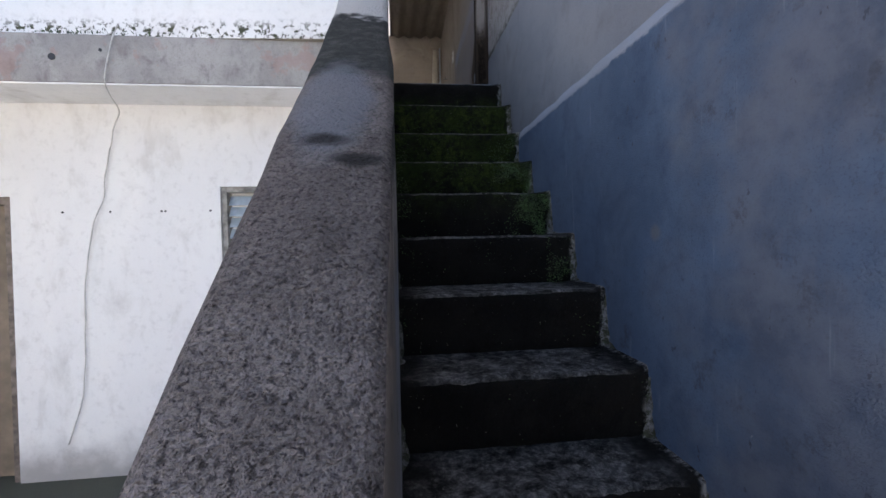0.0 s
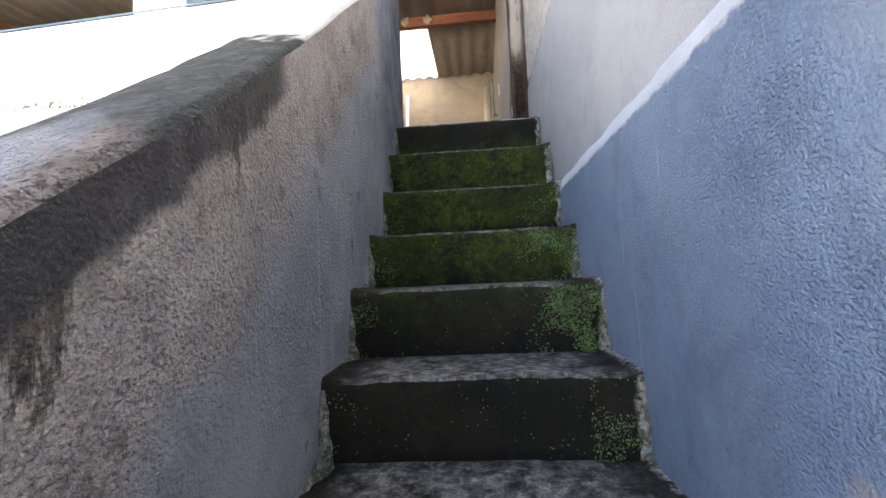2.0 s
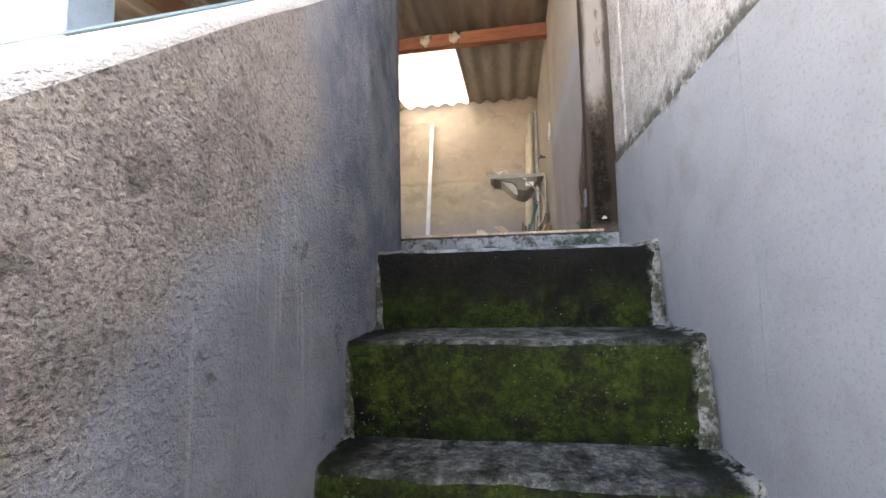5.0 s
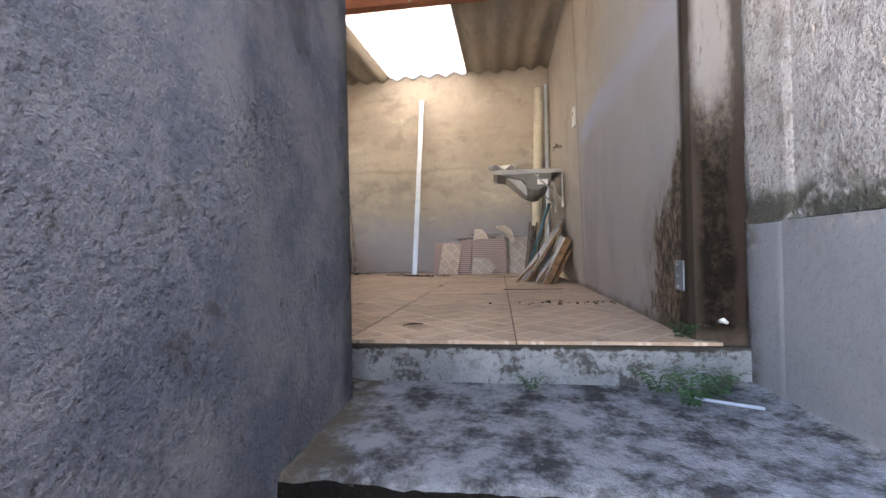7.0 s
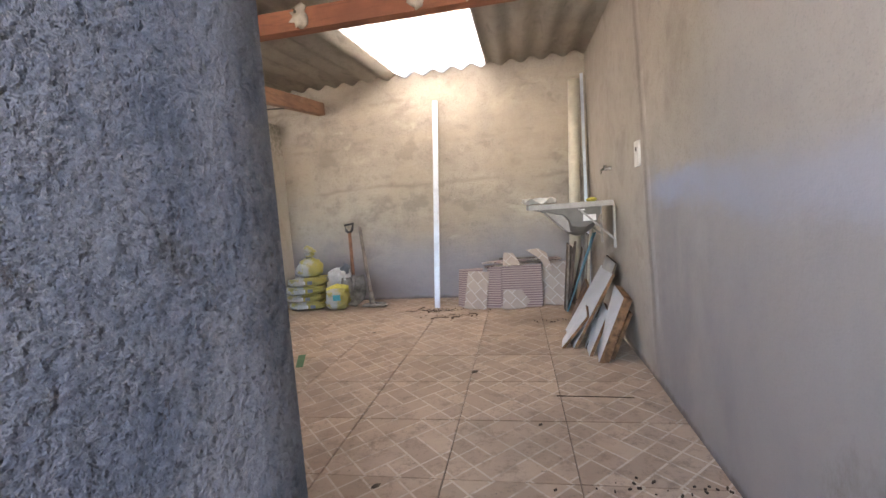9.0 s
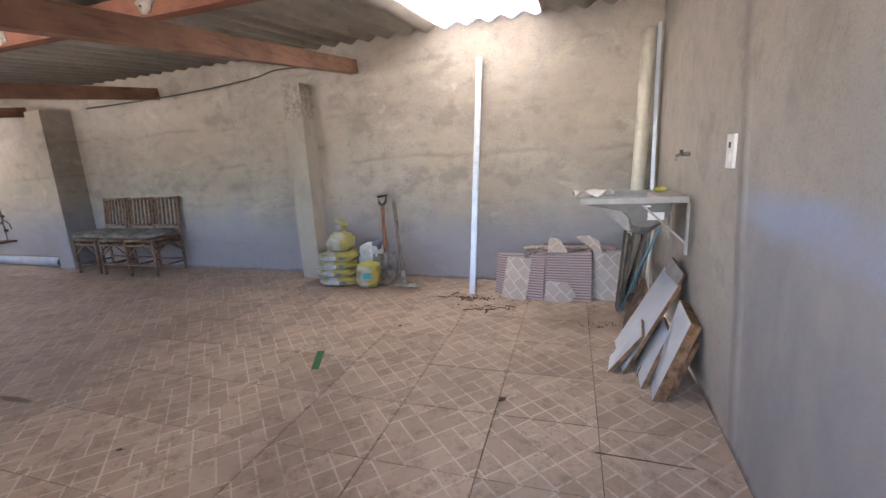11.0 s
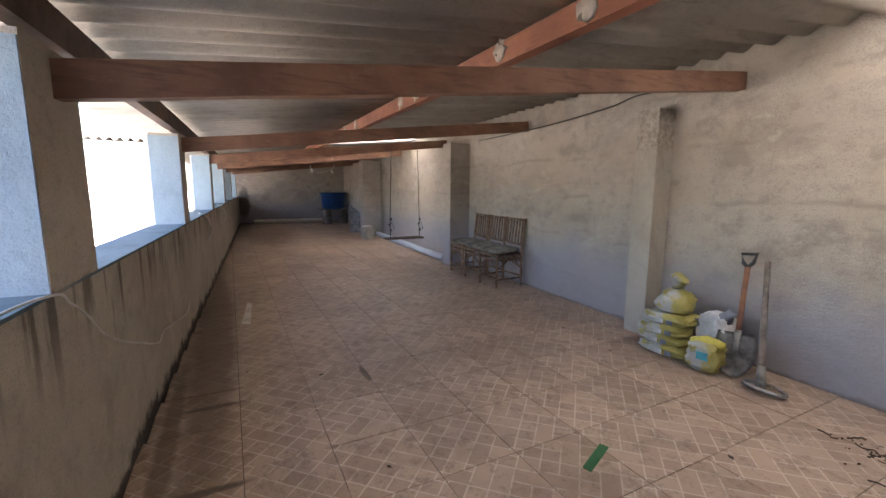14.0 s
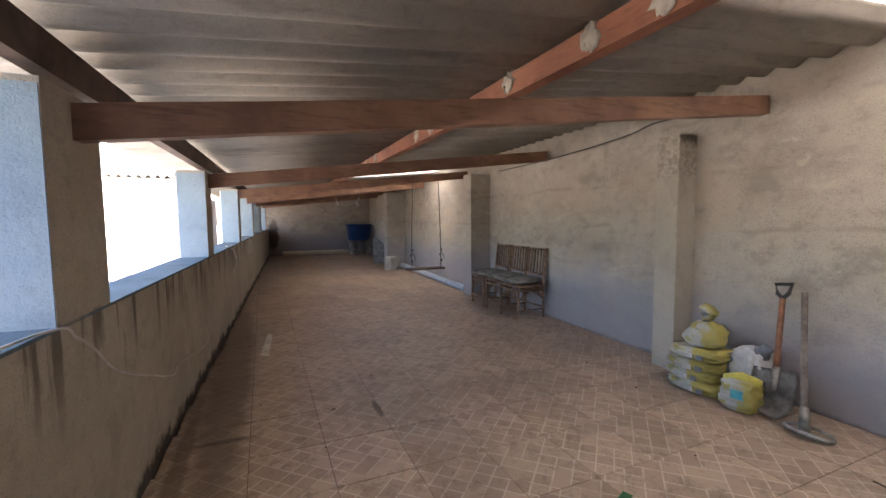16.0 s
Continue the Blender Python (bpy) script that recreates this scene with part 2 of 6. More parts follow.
m, b, c = render_wall("front_render", (0.43, 0.375, 0.30), (0.51, 0.455, 0.37), (0.33, 0.285, 0.225), (1, 1, 1), 40, 0.45, mottled=0.2)
drip = arith(m, "MULTIPLY", ramp(m, noise_node(m, 5.0, (2.2, 2.2, 0.2), 7, 0.65), 0.5, 0.6), ramp(m, arith(m, "ADD", axis(m, "Z"), arith(m, "MULTIPLY", noise_node(m, 4.0, (1, 1, 0.1)), 0.5)), 3.6, 3.95))
drip = arith(m, "MULTIPLY", drip, ramp(m, axis(m, "Z"), 3.73, 3.70))
c = mix(m, arith(m, "MULTIPLY", drip, 0.8), c, (0.08, 0.065, 0.055))
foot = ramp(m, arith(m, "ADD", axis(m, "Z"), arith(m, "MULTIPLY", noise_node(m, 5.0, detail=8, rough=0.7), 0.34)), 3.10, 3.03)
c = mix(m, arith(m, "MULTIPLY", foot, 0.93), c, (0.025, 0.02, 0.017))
paint(m, b, c)
M["front"] = m

# reveals: the blue cast of the sky is put into their colour
m, b, c = render_wall("reveal_sky_tint", (0.30, 0.40, 0.465), (0.37, 0.465, 0.52), (0.27, 0.35, 0.41), (1, 1, 1), 45, 0.35)
paint(m, b, c)
M["reveal"] = m
m, b, c = render_wall("sill_blue", (0.085, 0.14, 0.18), (0.125, 0.185, 0.225), (0.05, 0.085, 0.11), (1, 1, 1), 45, 0.35)
paint(m, b, c)
M["sill"] = m
m, b, c = render_wall("white_paint", (0.82, 0.82, 0.81), (0.86, 0.86, 0.84), (0.66, 0.65, 0.62), (1, 1, 0.5), 50, 0.15, mottled=0.02)
low = arith(m, "MULTIPLY", ramp(m, arith(m, "ADD", axis(m, "Z"), arith(m, "MULTIPLY", noise_node(m, 5.0), 0.6)), 0.35, -0.05), 0.8)
c = mix(m, low, c, (0.3, 0.29, 0.28))
moss = arith(m, "MULTIPLY", ramp(m, noise_node(m, 26, detail=6), 0.5, 0.6), ramp(m, arith(m, "ABSOLUTE", arith(m, "SUBTRACT", axis(m, "Z"), 3.1)), 0.13, 0.03))
c = mix(m, moss, c, (0.06, 0.065, 0.035))
paint(m, b, c)
M["white"] = m
m, b, c = render_wall("slab_concrete", (0.30, 0.29, 0.28), (0.40, 0.39, 0.37), (0.17, 0.15, 0.15), (1, 1, 0.7), 50, 0.5, blotch=2.6)
c = mix(m, arith(m, "MULTIPLY", ramp(m, noise_node(m, 3.3), 0.56, 0.62), 0.6), c, (0.36, 0.25, 0.22))
paint(m, b, c)
M["slab"] = m

# stair walls
m, b, c = render_wall("stair_wall_blue", (0.074, 0.118, 0.188), (0.110, 0.156, 0.226), (0.048, 0.078, 0.132), (1, 1, 1), 60, 0.4, mottled=0.2)
grey = ramp(m, arith(m, "ADD", axis(m, "Y"), arith(m, "MULTIPLY", noise_node(m, 3.5), 1.3)), 1.85, 1.4)
grey = arith(m, "MULTIPLY", grey, ramp(m, noise_node(m, 2.2, (1, 1, 0.5)), 0.22, 0.45))
c = mix(m, arith(m, "MULTIPLY", grey, 0.65), c, mix(m, ramp(m, noise_node(m, 9, detail=7), 0.35, 0.65), (0.075, 0.08, 0.10), (0.145, 0.145, 0.16)))
smudge = arith(m, "MULTIPLY", ramp(m, noise_node(m, 7, (1, 1, 0.8), 10, 0.78), 0.57, 0.68), ramp(m, axis(m, "Y"), 2.3, 1.6))
c = mix(m, arith(m, "MULTIPLY", smudge, 0.55), c, (0.045, 0.045, 0.052))
c = mix(m, arith(m, "MULTIPLY", ramp(m, noise_node(m, 33, (1, 1, 0.7), 4, 0.6), 0.68, 0.73), 0.6), c, (0.035, 0.035, 0.045))
c = mix(m, arith(m, "MULTIPLY", spot(m, (0.94, 1.22, 1.55), (1, 0.025, 0.025), 0.5, 12, 0.6), 0.5), c, (0.2, 0.17, 0.15))
c = mix(m, arith(m, "MULTIPLY", ramp(m, arith(m, "ADD", axis(m, "Z"), arith(m, "MULTIPLY", noise_node(m, 14, detail=8, rough=0.7), 0.05)), 2.208, 2.222), 0.85), c, (0.31, 0.325, 0.35))
c = mix(m, arith(m, "MULTIPLY", ramp(m, noise_node(m, 26, (1, 1, 0.08), 4), 0.64, 0.7), 0.14), c, (0.4, 0.43, 0.48))
c = mix(m, arith(m, "MULTIPLY", ramp(m, noise_node(m, 19, (1, 1, 1), 8, 0.8), 0.68, 0.72), 0.5), c, (0.45, 0.45, 0.46))
paint(m, b, c)
stipple(m, b, ramp(m, noise_node(m, 1.7, detail=4), 0.42, 0.6), 1.0)
M["blue"] = m
m, b, c = render_wall("stair_wall_lilac", (0.205, 0.215, 0.24), (0.25, 0.26, 0.283), (0.185, 0.182, 0.192), (1, 1, 1), 55, 0.25, mottled=0.1)
c = mix(m, arith(m, "MULTIPLY", ramp(m, arith(m, "ADD", axis(m, "Z"), arith(m, "MULTIPLY", noise_node(m, 9, detail=7), 0.3)), 3.2, 3.26), 0.9), c, mix(m, ramp(m, noise_node(m, 14, detail=7), 0.42, 0.58), (0.04, 0.04, 0.03), (0.30, 0.29, 0.29)))
fringe = ramp(m, arith(m, "ADD", axis(m, "Y"), arith(m, "MULTIPLY", noise_node(m, 10, detail=7), 0.2)), 3.6, 3.68)
c = mix(m, arith(m, "MULTIPLY", fringe, ramp(m, noise_node(m, 22, detail=7), 0.45, 0.6)), c, (0.12, 0.1, 0.085))
paint(m, b, c)
rough_low = ramp(m, arith(m, "ADD", axis(m, "Z"), arith(m, "MULTIPLY", noise_node(m, 3, detail=4), 0.7)), 3.0, 2.6)
stipple(m, b, arith(m, "MULTIPLY", arith(m, "MAXIMUM", rough_low, ramp(m, noise_node(m, 1.7, detail=4), 0.5, 0.62)), ramp(m, axis(m, "Y"), 2.5, 2.1)), 0.5)
M["lilac"] = m
m, b, c = render_wall("wet_concrete", (0.24, 0.26, 0.275), (0.33, 0.35, 0.37), (0.10, 0.10, 0.10), (1, 1, 1), 60, 0.7, blotch=5, mottled=0.3)
c = mix(m, arith(m, "MULTIPLY", ramp(m, noise_node(m, 13, detail=9, rough=0.8), 0.5, 0.58), 0.85), c, (0.045, 0.04, 0.035))
c = mix(m, ramp(m, arith(m, "ADD", axis(m, "Z"), arith(m, "MULTIPLY", noise_node(m, 30, detail=6), 0.03)), 2.818, 2.824), c, (0.04, 0.035, 0.028))
paint(m, b, c)
M["bare"] = m
m, b, c = render_wall("plaster_edge", (0.36, 0.34, 0.33), (0.43, 0.41, 0.40), (0.2, 0.17, 0.15), (1, 1, 0.8), 38, 1.2, blotch=5, pits=0.5)
c = mix(m, arith(m, "MULTIPLY", ramp(m, noise_node(m, 26, (1, 1, 0.5), 8, 0.75), 0.5, 0.7), 0.7), c, (0.13, 0.11, 0.095))
sill_moss = arith(m, "MULTIPLY", ramp(m, arith(m, "ADD", axis(m, "Z"), arith(m, "MULTIPLY", noise_node(m, 11, detail=7), 0.16)), 3.25, 3.19), ramp(m, noise_node(m, 20, detail=7), 0.36, 0.5))
c = mix(m, arith(m, "MULTIPLY", sill_moss, 0.92), c, (0.045, 0.045, 0.028))
paint(m, b, c)
M["edge"] = m
m, b, c = render_wall("parapet_render", (0.28, 0.26, 0.245), (0.375, 0.35, 0.325), (0.17, 0.152, 0.14), (1, 1, 1), 75, 0.9, blotch=2.4, pits=0.45, mottled=0.3)
slope = arith(m, "SUBTRACT", axis(m, "Z"), arith(m, "ADD", arith(m, "MULTIPLY", axis(m, "Y"), 0.832), 1.02))
smooth = ramp(m, arith(m, "ADD", slope, arith(m, "MULTIPLY", arith(m, "SUBTRACT", noise_node(m, 2.3), 0.5), 0.7)), -0.32, -0.5)
smooth = arith(m, "MAXIMUM", smooth, ramp(m, arith(m, "ADD", axis(m, "Y"), arith(m, "MULTIPLY", noise_node(m, 4), 0.4)), 2.75, 2.95))
streak = ramp(m, noise_node(m, 34, (1, 1, 0.05), 4), 0.6, 0.68)
c = mix(m, smooth, c, mix(m, arith(m, "MULTIPLY", streak, 0.45), mix(m, ramp(m, noise_node(m, 3.2, detail=7, rough=0.7), 0.38, 0.62), (0.205, 0.225, 0.26), (0.285, 0.305, 0.34)), (0.38, 0.39, 0.42)))
c = mix(m, arith(m, "MULTIPLY", ramp(m, arith(m, "ADD", axis(m, "Y"), arith(m, "MULTIPLY", noise_node(m, 3), 0.5)), 1.35, 0.85), 0.7), c, (0.22, 0.175, 0.14))
blue_end = ramp(m, arith(m, "ADD", axis(m, "Y"), arith(m, "MULTIPLY", noise_node(m, 5, detail=6), 0.3)), 2.8, 3.05)
c = mix(m, arith(m, "MULTIPLY", blue_end, 0.9), c, mix(m, ramp(m, noise_node(m, 7, detail=9, rough=0.75), 0.38, 0.62), (0.105, 0.128, 0.17), (0.22, 0.235, 0.265)))
c = mix(m, arith(m, "MULTIPLY", blue_end, ramp(m, noise_node(m, 16, (1, 1, 0.7), 9, 0.8), 0.6, 0.68)), c, (0.07, 0.065, 0.06))
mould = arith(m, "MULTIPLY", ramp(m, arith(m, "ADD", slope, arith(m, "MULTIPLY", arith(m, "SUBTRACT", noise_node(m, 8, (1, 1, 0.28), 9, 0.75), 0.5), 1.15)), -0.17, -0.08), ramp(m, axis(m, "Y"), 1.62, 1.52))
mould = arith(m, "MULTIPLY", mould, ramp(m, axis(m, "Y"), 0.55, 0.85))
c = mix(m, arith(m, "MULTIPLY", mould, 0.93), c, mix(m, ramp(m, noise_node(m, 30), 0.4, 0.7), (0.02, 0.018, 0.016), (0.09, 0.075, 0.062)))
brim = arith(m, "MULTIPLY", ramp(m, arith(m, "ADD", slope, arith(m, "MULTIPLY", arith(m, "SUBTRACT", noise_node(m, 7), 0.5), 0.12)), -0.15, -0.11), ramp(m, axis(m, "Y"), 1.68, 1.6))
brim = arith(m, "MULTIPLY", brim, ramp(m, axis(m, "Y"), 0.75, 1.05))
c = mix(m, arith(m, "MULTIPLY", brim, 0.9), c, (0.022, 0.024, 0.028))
c = mix(m, arith(m, "MULTIPLY", ramp(m, noise_node(m, 9, detail=7), 0.62, 0.68), 0.55), c, (0.06, 0.055, 0.045))
for cy, cz, r in ((2.02, 2.35, 0.06), (1.87, 2.2, 0.05), (2.42, 2.86, 0.06), (3.22, 3.42, 0.05), (1.98, 2.58, 0.07), (3.34, 2.93, 0.02)):
    c = mix(m, arith(m, "MULTIPLY", spot(m, (0.1, cy, cz), (1, r * 0.8, r), 0.35, 30, 0.9), 0.3), c, (0.06, 0.055, 0.045))
paint(m, b, c)
stipple(m, b, arith(m, "MAXIMUM", arith(m, "MULTIPLY", blue_end, ramp(m, noise_node(m, 3, detail=5), 0.35, 0.65)), arith(m, "SUBTRACT", 1.0, arith(m, "MULTIPLY", smooth, 0.8))), 0.6, 105, 0.005)
M["parapet"] = m
m, b, c = render_wall("parapet_cap", (0.155, 0.135, 0.128), (0.22, 0.195, 0.185), (0.09, 0.078, 0.072), (1, 1, 1), 60, 1.4, blotch=3, pits=0.7, mottled=0.4)
wet = ramp(m, arith(m, "ADD", axis(m, "Y"), arith(m, "MULTIPLY", noise_node(m, 9), 0.25)), 1.3, 1.4)
c = mix(m, arith(m, "MULTIPLY", wet, 0.93), c, mix(m, ramp(m, noise_node(m, 25), 0.4, 0.7), (0.028, 0.036, 0.036), (0.07, 0.078, 0.072)))
pale = arith(m, "MULTIPLY", spot(m, (0, 1.05, 1.9), (0.09, 0.24, 1), 0.3, 14, 0.4), 0.75)
c = mix(m, pale, c, (0.2, 0.22, 0.25))
c = mix(m, ramp(m, arith(m, "ADD", axis(m, "Y"), arith(m, "MULTIPLY", noise_node(m, 12), 0.3)), 1.9, 1.98), c, (0.62, 0.62, 0.6))
for cy, cx, r in ((0.86, 0.0, 0.03), (0.8, 0.07, 0.03)):
    c = mix(m, arith(m, "MULTIPLY", spot(m, (cx, cy, cy * 0.832 + 1.02), (r * 1.5, r * 0.7, 0.2), 0.5, 30, 0.5), 0.9), c, (0.02, 0.02, 0.02))
paint(m, b, c)
stipple(m, b, ramp(m, noise_node(m, 5), 0.25, 0.4), 1.0, 90, 0.007)
b.inputs["Specular IOR Level"].default_value = 0.15
M["cap"] = m

m, b, c = render_wall("plaster_foot", (0.15, 0.15, 0.15), (0.24, 0.24, 0.24), (0.06, 0.06, 0.05), (1, 1, 1), 60, 1.0, blotch=9, pits=0.5, mottled=0.3)
c = mix(m, ramp(m, noise_node(m, 28, detail=8, rough=0.8), 0.44, 0.56), c, (0.035, 0.04, 0.02))
paint(m, b, c)
M["foot"] = m

# steps: near black risers, moss on the upper ones, worn grey treads
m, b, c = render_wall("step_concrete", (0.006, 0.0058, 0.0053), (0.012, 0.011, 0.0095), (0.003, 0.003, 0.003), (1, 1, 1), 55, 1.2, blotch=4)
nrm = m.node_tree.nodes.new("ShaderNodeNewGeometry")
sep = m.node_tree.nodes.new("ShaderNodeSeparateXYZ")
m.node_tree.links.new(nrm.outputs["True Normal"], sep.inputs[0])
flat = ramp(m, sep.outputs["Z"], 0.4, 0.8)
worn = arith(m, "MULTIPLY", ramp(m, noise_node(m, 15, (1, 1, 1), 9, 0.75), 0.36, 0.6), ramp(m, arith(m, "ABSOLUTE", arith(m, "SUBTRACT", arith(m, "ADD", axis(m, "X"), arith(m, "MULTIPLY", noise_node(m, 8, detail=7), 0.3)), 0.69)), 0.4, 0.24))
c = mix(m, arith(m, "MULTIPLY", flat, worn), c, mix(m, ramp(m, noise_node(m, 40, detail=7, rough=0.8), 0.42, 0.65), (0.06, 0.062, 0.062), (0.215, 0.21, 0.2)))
height = arith(m, "MULTIPLY", ramp(m, arith(m, "ADD", axis(m, "Z"), arith(m, "MULTIPLY", noise_node(m, 3), 0.3)), 1.72, 2.15), ramp(m, axis(m, "Z"), 2.66, 2.5))
moss = arith(m, "MULTIPLY", arith(m, "MULTIPLY", height, arith(m, "SUBTRACT", 1.0, arith(m, "MULTIPLY", flat, 0.8))), ramp(m, noise_node(m, 8, detail=9, rough=0.8), 0.38, 0.56))
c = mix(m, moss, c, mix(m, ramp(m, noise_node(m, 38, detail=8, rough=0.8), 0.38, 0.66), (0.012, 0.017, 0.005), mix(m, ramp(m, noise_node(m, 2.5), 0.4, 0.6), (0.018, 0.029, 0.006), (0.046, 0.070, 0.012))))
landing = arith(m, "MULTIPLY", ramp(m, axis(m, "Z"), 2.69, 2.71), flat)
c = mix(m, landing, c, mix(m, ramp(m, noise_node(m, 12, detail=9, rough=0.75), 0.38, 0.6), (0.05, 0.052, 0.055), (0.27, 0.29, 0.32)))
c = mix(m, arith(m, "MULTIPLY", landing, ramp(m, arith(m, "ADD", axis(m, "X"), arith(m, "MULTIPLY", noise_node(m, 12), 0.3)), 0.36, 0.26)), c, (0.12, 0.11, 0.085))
b.inputs["Specular IOR Level"].default_value = 0.12
c = mix(m, arith(m, "MULTIPLY", ramp(m, noise_node(m, 90), 0.68, 0.74), 0.6), c, (0.35, 0.34, 0.3))
side = arith(m, "MULTIPLY", ramp(m, arith(m, "ABSOLUTE", arith(m, "SUBTRACT", arith(m, "ADD", axis(m, "X"), arith(m, "MULTIPLY", noise_node(m, 16), 0.05)), 0.555)), 0.395, 0.42), ramp(m, noise_node(m, 18, detail=8, rough=0.8), 0.46, 0.58))
c = mix(m, arith(m, "MULTIPLY", side, 0.7), c, (0.3, 0.3, 0.29))
paint(m, b, c)
M["step"] = m

m, b = blank("floor_tile", 0.45)
n, l = nodes_of(m)
tc = n.new("ShaderNodeTexCoord")
mp = n.new("ShaderNodeMapping")
mp.inputs["Rotation"].default_value = (0, 0, radians(45))
l.new(tc.outputs["Object"], mp.inputs["Vector"])
uv = n.new("ShaderNodeSeparateXYZ")
l.new(mp.outputs[0], uv.inputs[0])
CELL = 0.164
u, v = arith(m, "DIVIDE", uv.outputs["X"], CELL), arith(m, "DIVIDE", uv.outputs["Y"], CELL)
iu, iv, fu, fv = arith(m, "FLOOR", u), arith(m, "FLOOR", v), arith(m, "FRACT", u), arith(m, "FRACT", v)
edge_u = arith(m, "MINIMUM", fu, arith(m, "SUBTRACT", 1.0, fu))
edge_v = arith(m, "MINIMUM", fv, arith(m, "SUBTRACT", 1.0, fv))
odd = arith(m, "ABSOLUTE", arith(m, "MODULO", arith(m, "ADD", iu, iv), 2.0))
even = arith(m, "SUBTRACT", 1.0, odd)
half = arith(m, "ADD", arith(m, "MULTIPLY", arith(m, "GREATER_THAN", fu, 0.5), odd), arith(m, "MULTIPLY", arith(m, "GREATER_THAN", fv, 0.5), even))
cellv = n.new("ShaderNodeCombineXYZ")
l.new(iu, cellv.inputs[0])
l.new(arith(m, "ADD", iv, arith(m, "MULTIPLY", half, 0.37)), cellv.inputs[1])
info0 = n.new("ShaderNodeObjectInfo")
l.new(info0.outputs["Random"], cellv.inputs[2])
wn3 = n.new("ShaderNodeTexWhiteNoise")
wn3.noise_dimensions = "3D"
l.new(cellv.outputs[0], wn3.inputs["Vector"])
split_u, split_v = arith(m, "ABSOLUTE", arith(m, "SUBTRACT", fu, 0.5)), arith(m, "ABSOLUTE", arith(m, "SUBTRACT", fv, 0.5))
along = arith(m, "ADD", arith(m, "MULTIPLY", split_u, odd), arith(m, "MULTIPLY", split_v, even))
across = arith(m, "ADD", arith(m, "MULTIPLY", split_v, odd), arith(m, "MULTIPLY", split_u, even))
squares = arith(m, "GREATER_THAN", wn3.outputs["Value"], 0.45)
across = arith(m, "ADD", across, arith(m, "SUBTRACT", 1.0, squares))
joint = ramp(m, arith(m, "MINIMUM", arith(m, "MINIMUM", edge_u, edge_v), arith(m, "MINIMUM", along, across)), 0.030, 0.014)
shade = arith(m, "FRACT", arith(m, "ADD", arith(m, "MULTIPLY", wn3.outputs["Value"], 7.3), arith(m, "MULTIPLY", arith(m, "MULTIPLY", arith(m, "GREATER_THAN", fu, 0.5), squares), 0.41)))
brick_col = mix(m, shade, (0.40, 0.285, 0.205), (0.56, 0.415, 0.305))
stony = arith(m, "MULTIPLY", squares, ramp(m, noise_node(m, 45, detail=7, rough=0.75), 0.5, 0.62))
brick_col = mix(m, arith(m, "MULTIPLY", stony, 0.6), brick_col, (0.27, 0.2, 0.155))
brick_col = mix(m, arith(m, "MULTIPLY", joint, ramp(m, noise_node(m, 6, detail=6), 0.3, 0.5)), brick_col, (0.67, 0.565, 0.46))
info = n.new("ShaderNodeObjectInfo")
c = mix(m, 0.15, brick_col, mix(m, noise_node(m, 22, detail=6), (0.3, 0.2, 0.14), (0.6, 0.47, 0.36)))
tone = arith(m, "ADD", arith(m, "MULTIPLY", info.outputs["Random"], 0.16), 0.86)
comb = n.new("ShaderNodeCombineColor")
for k in range(3):
    l.new(tone, comb.inputs[k])
c = mix(m, 1.0, c, comb.outputs[0], "MULTIPLY")
dirt = arith(m, "MULTIPLY", ramp(m, noise_node(m, 1.1, detail=8, rough=0.7), 0.46, 0.66), 0.42)
c = mix(m, dirt, c, (0.2, 0.145, 0.11))
c = mix(m, arith(m, "MULTIPLY", ramp(m, axis(m, "X"), -1.2, -3.2), 0.12), c, (0.2, 0.135, 0.1))
for (cx, cy), rad, dep in (((-2.5, 4.85), (0.55, 0.25, 1), 0.25), ((-1.5, 3.75), (0.025, 0.2, 1), 0.9), ((-2.22, 3.8), (0.022, 0.14, 1), 0.9), ((-2.27, 4.66), (0.12, 0.02, 1), 0.8), ((-1.9, 3.62), (0.9, 0.04, 1), 0.6)):
    c = mix(m, arith(m, "MULTIPLY", spot(m, (cx, cy, 2.82), rad, 0.4, 8, 0.6), dep), c, (0.06, 0.04, 0.028))
c = mix(m, arith(m, "MULTIPLY", spot(m, (-3.6, 3.78, 2.82), (2.2, 0.14, 1), 0.4, 5, 0.6), 0.7), c, (0.09, 0.055, 0.035))
c = mix(m, arith(m, "MULTIPLY", spot(m, (0.6, 6.2, 2.82), (0.35, 0.22, 1), 0.5, 9, 0.8), 0.5), c, (0.15, 0.1, 0.06))
c = mix(m, arith(m, "MULTIPLY", ramp(m, noise_node(m, 13, detail=9, rough=0.8), 0.5, 0.64), 0.6), c, (0.2, 0.14, 0.1))
c = mix(m, arith(m, "MULTIPLY", ramp(m, noise_node(m, 60), 0.64, 0.72), 0.6), c, (0.09, 0.065, 0.05))
paint(m, b, c)
l.new(ramp(m, noise_node(m, 3.0), 0.2, 0.8), b.inputs["Roughness"])
rr = n.new("ShaderNodeMapRange")
rr.inputs["To Min"].default_value = 0.38
rr.inputs["To Max"].default_value = 0.62
l.new(noise_node(m, 4.0), rr.inputs["Value"])
l.new(rr.outputs[0], b.inputs["Roughness"])
bump(m, b, joint, 0.2, 0.0015)
M["tile"] = m
M["grout"] = plain("grout", (0.17, 0.125, 0.09), 0.95, vary=0.3, coords="world")

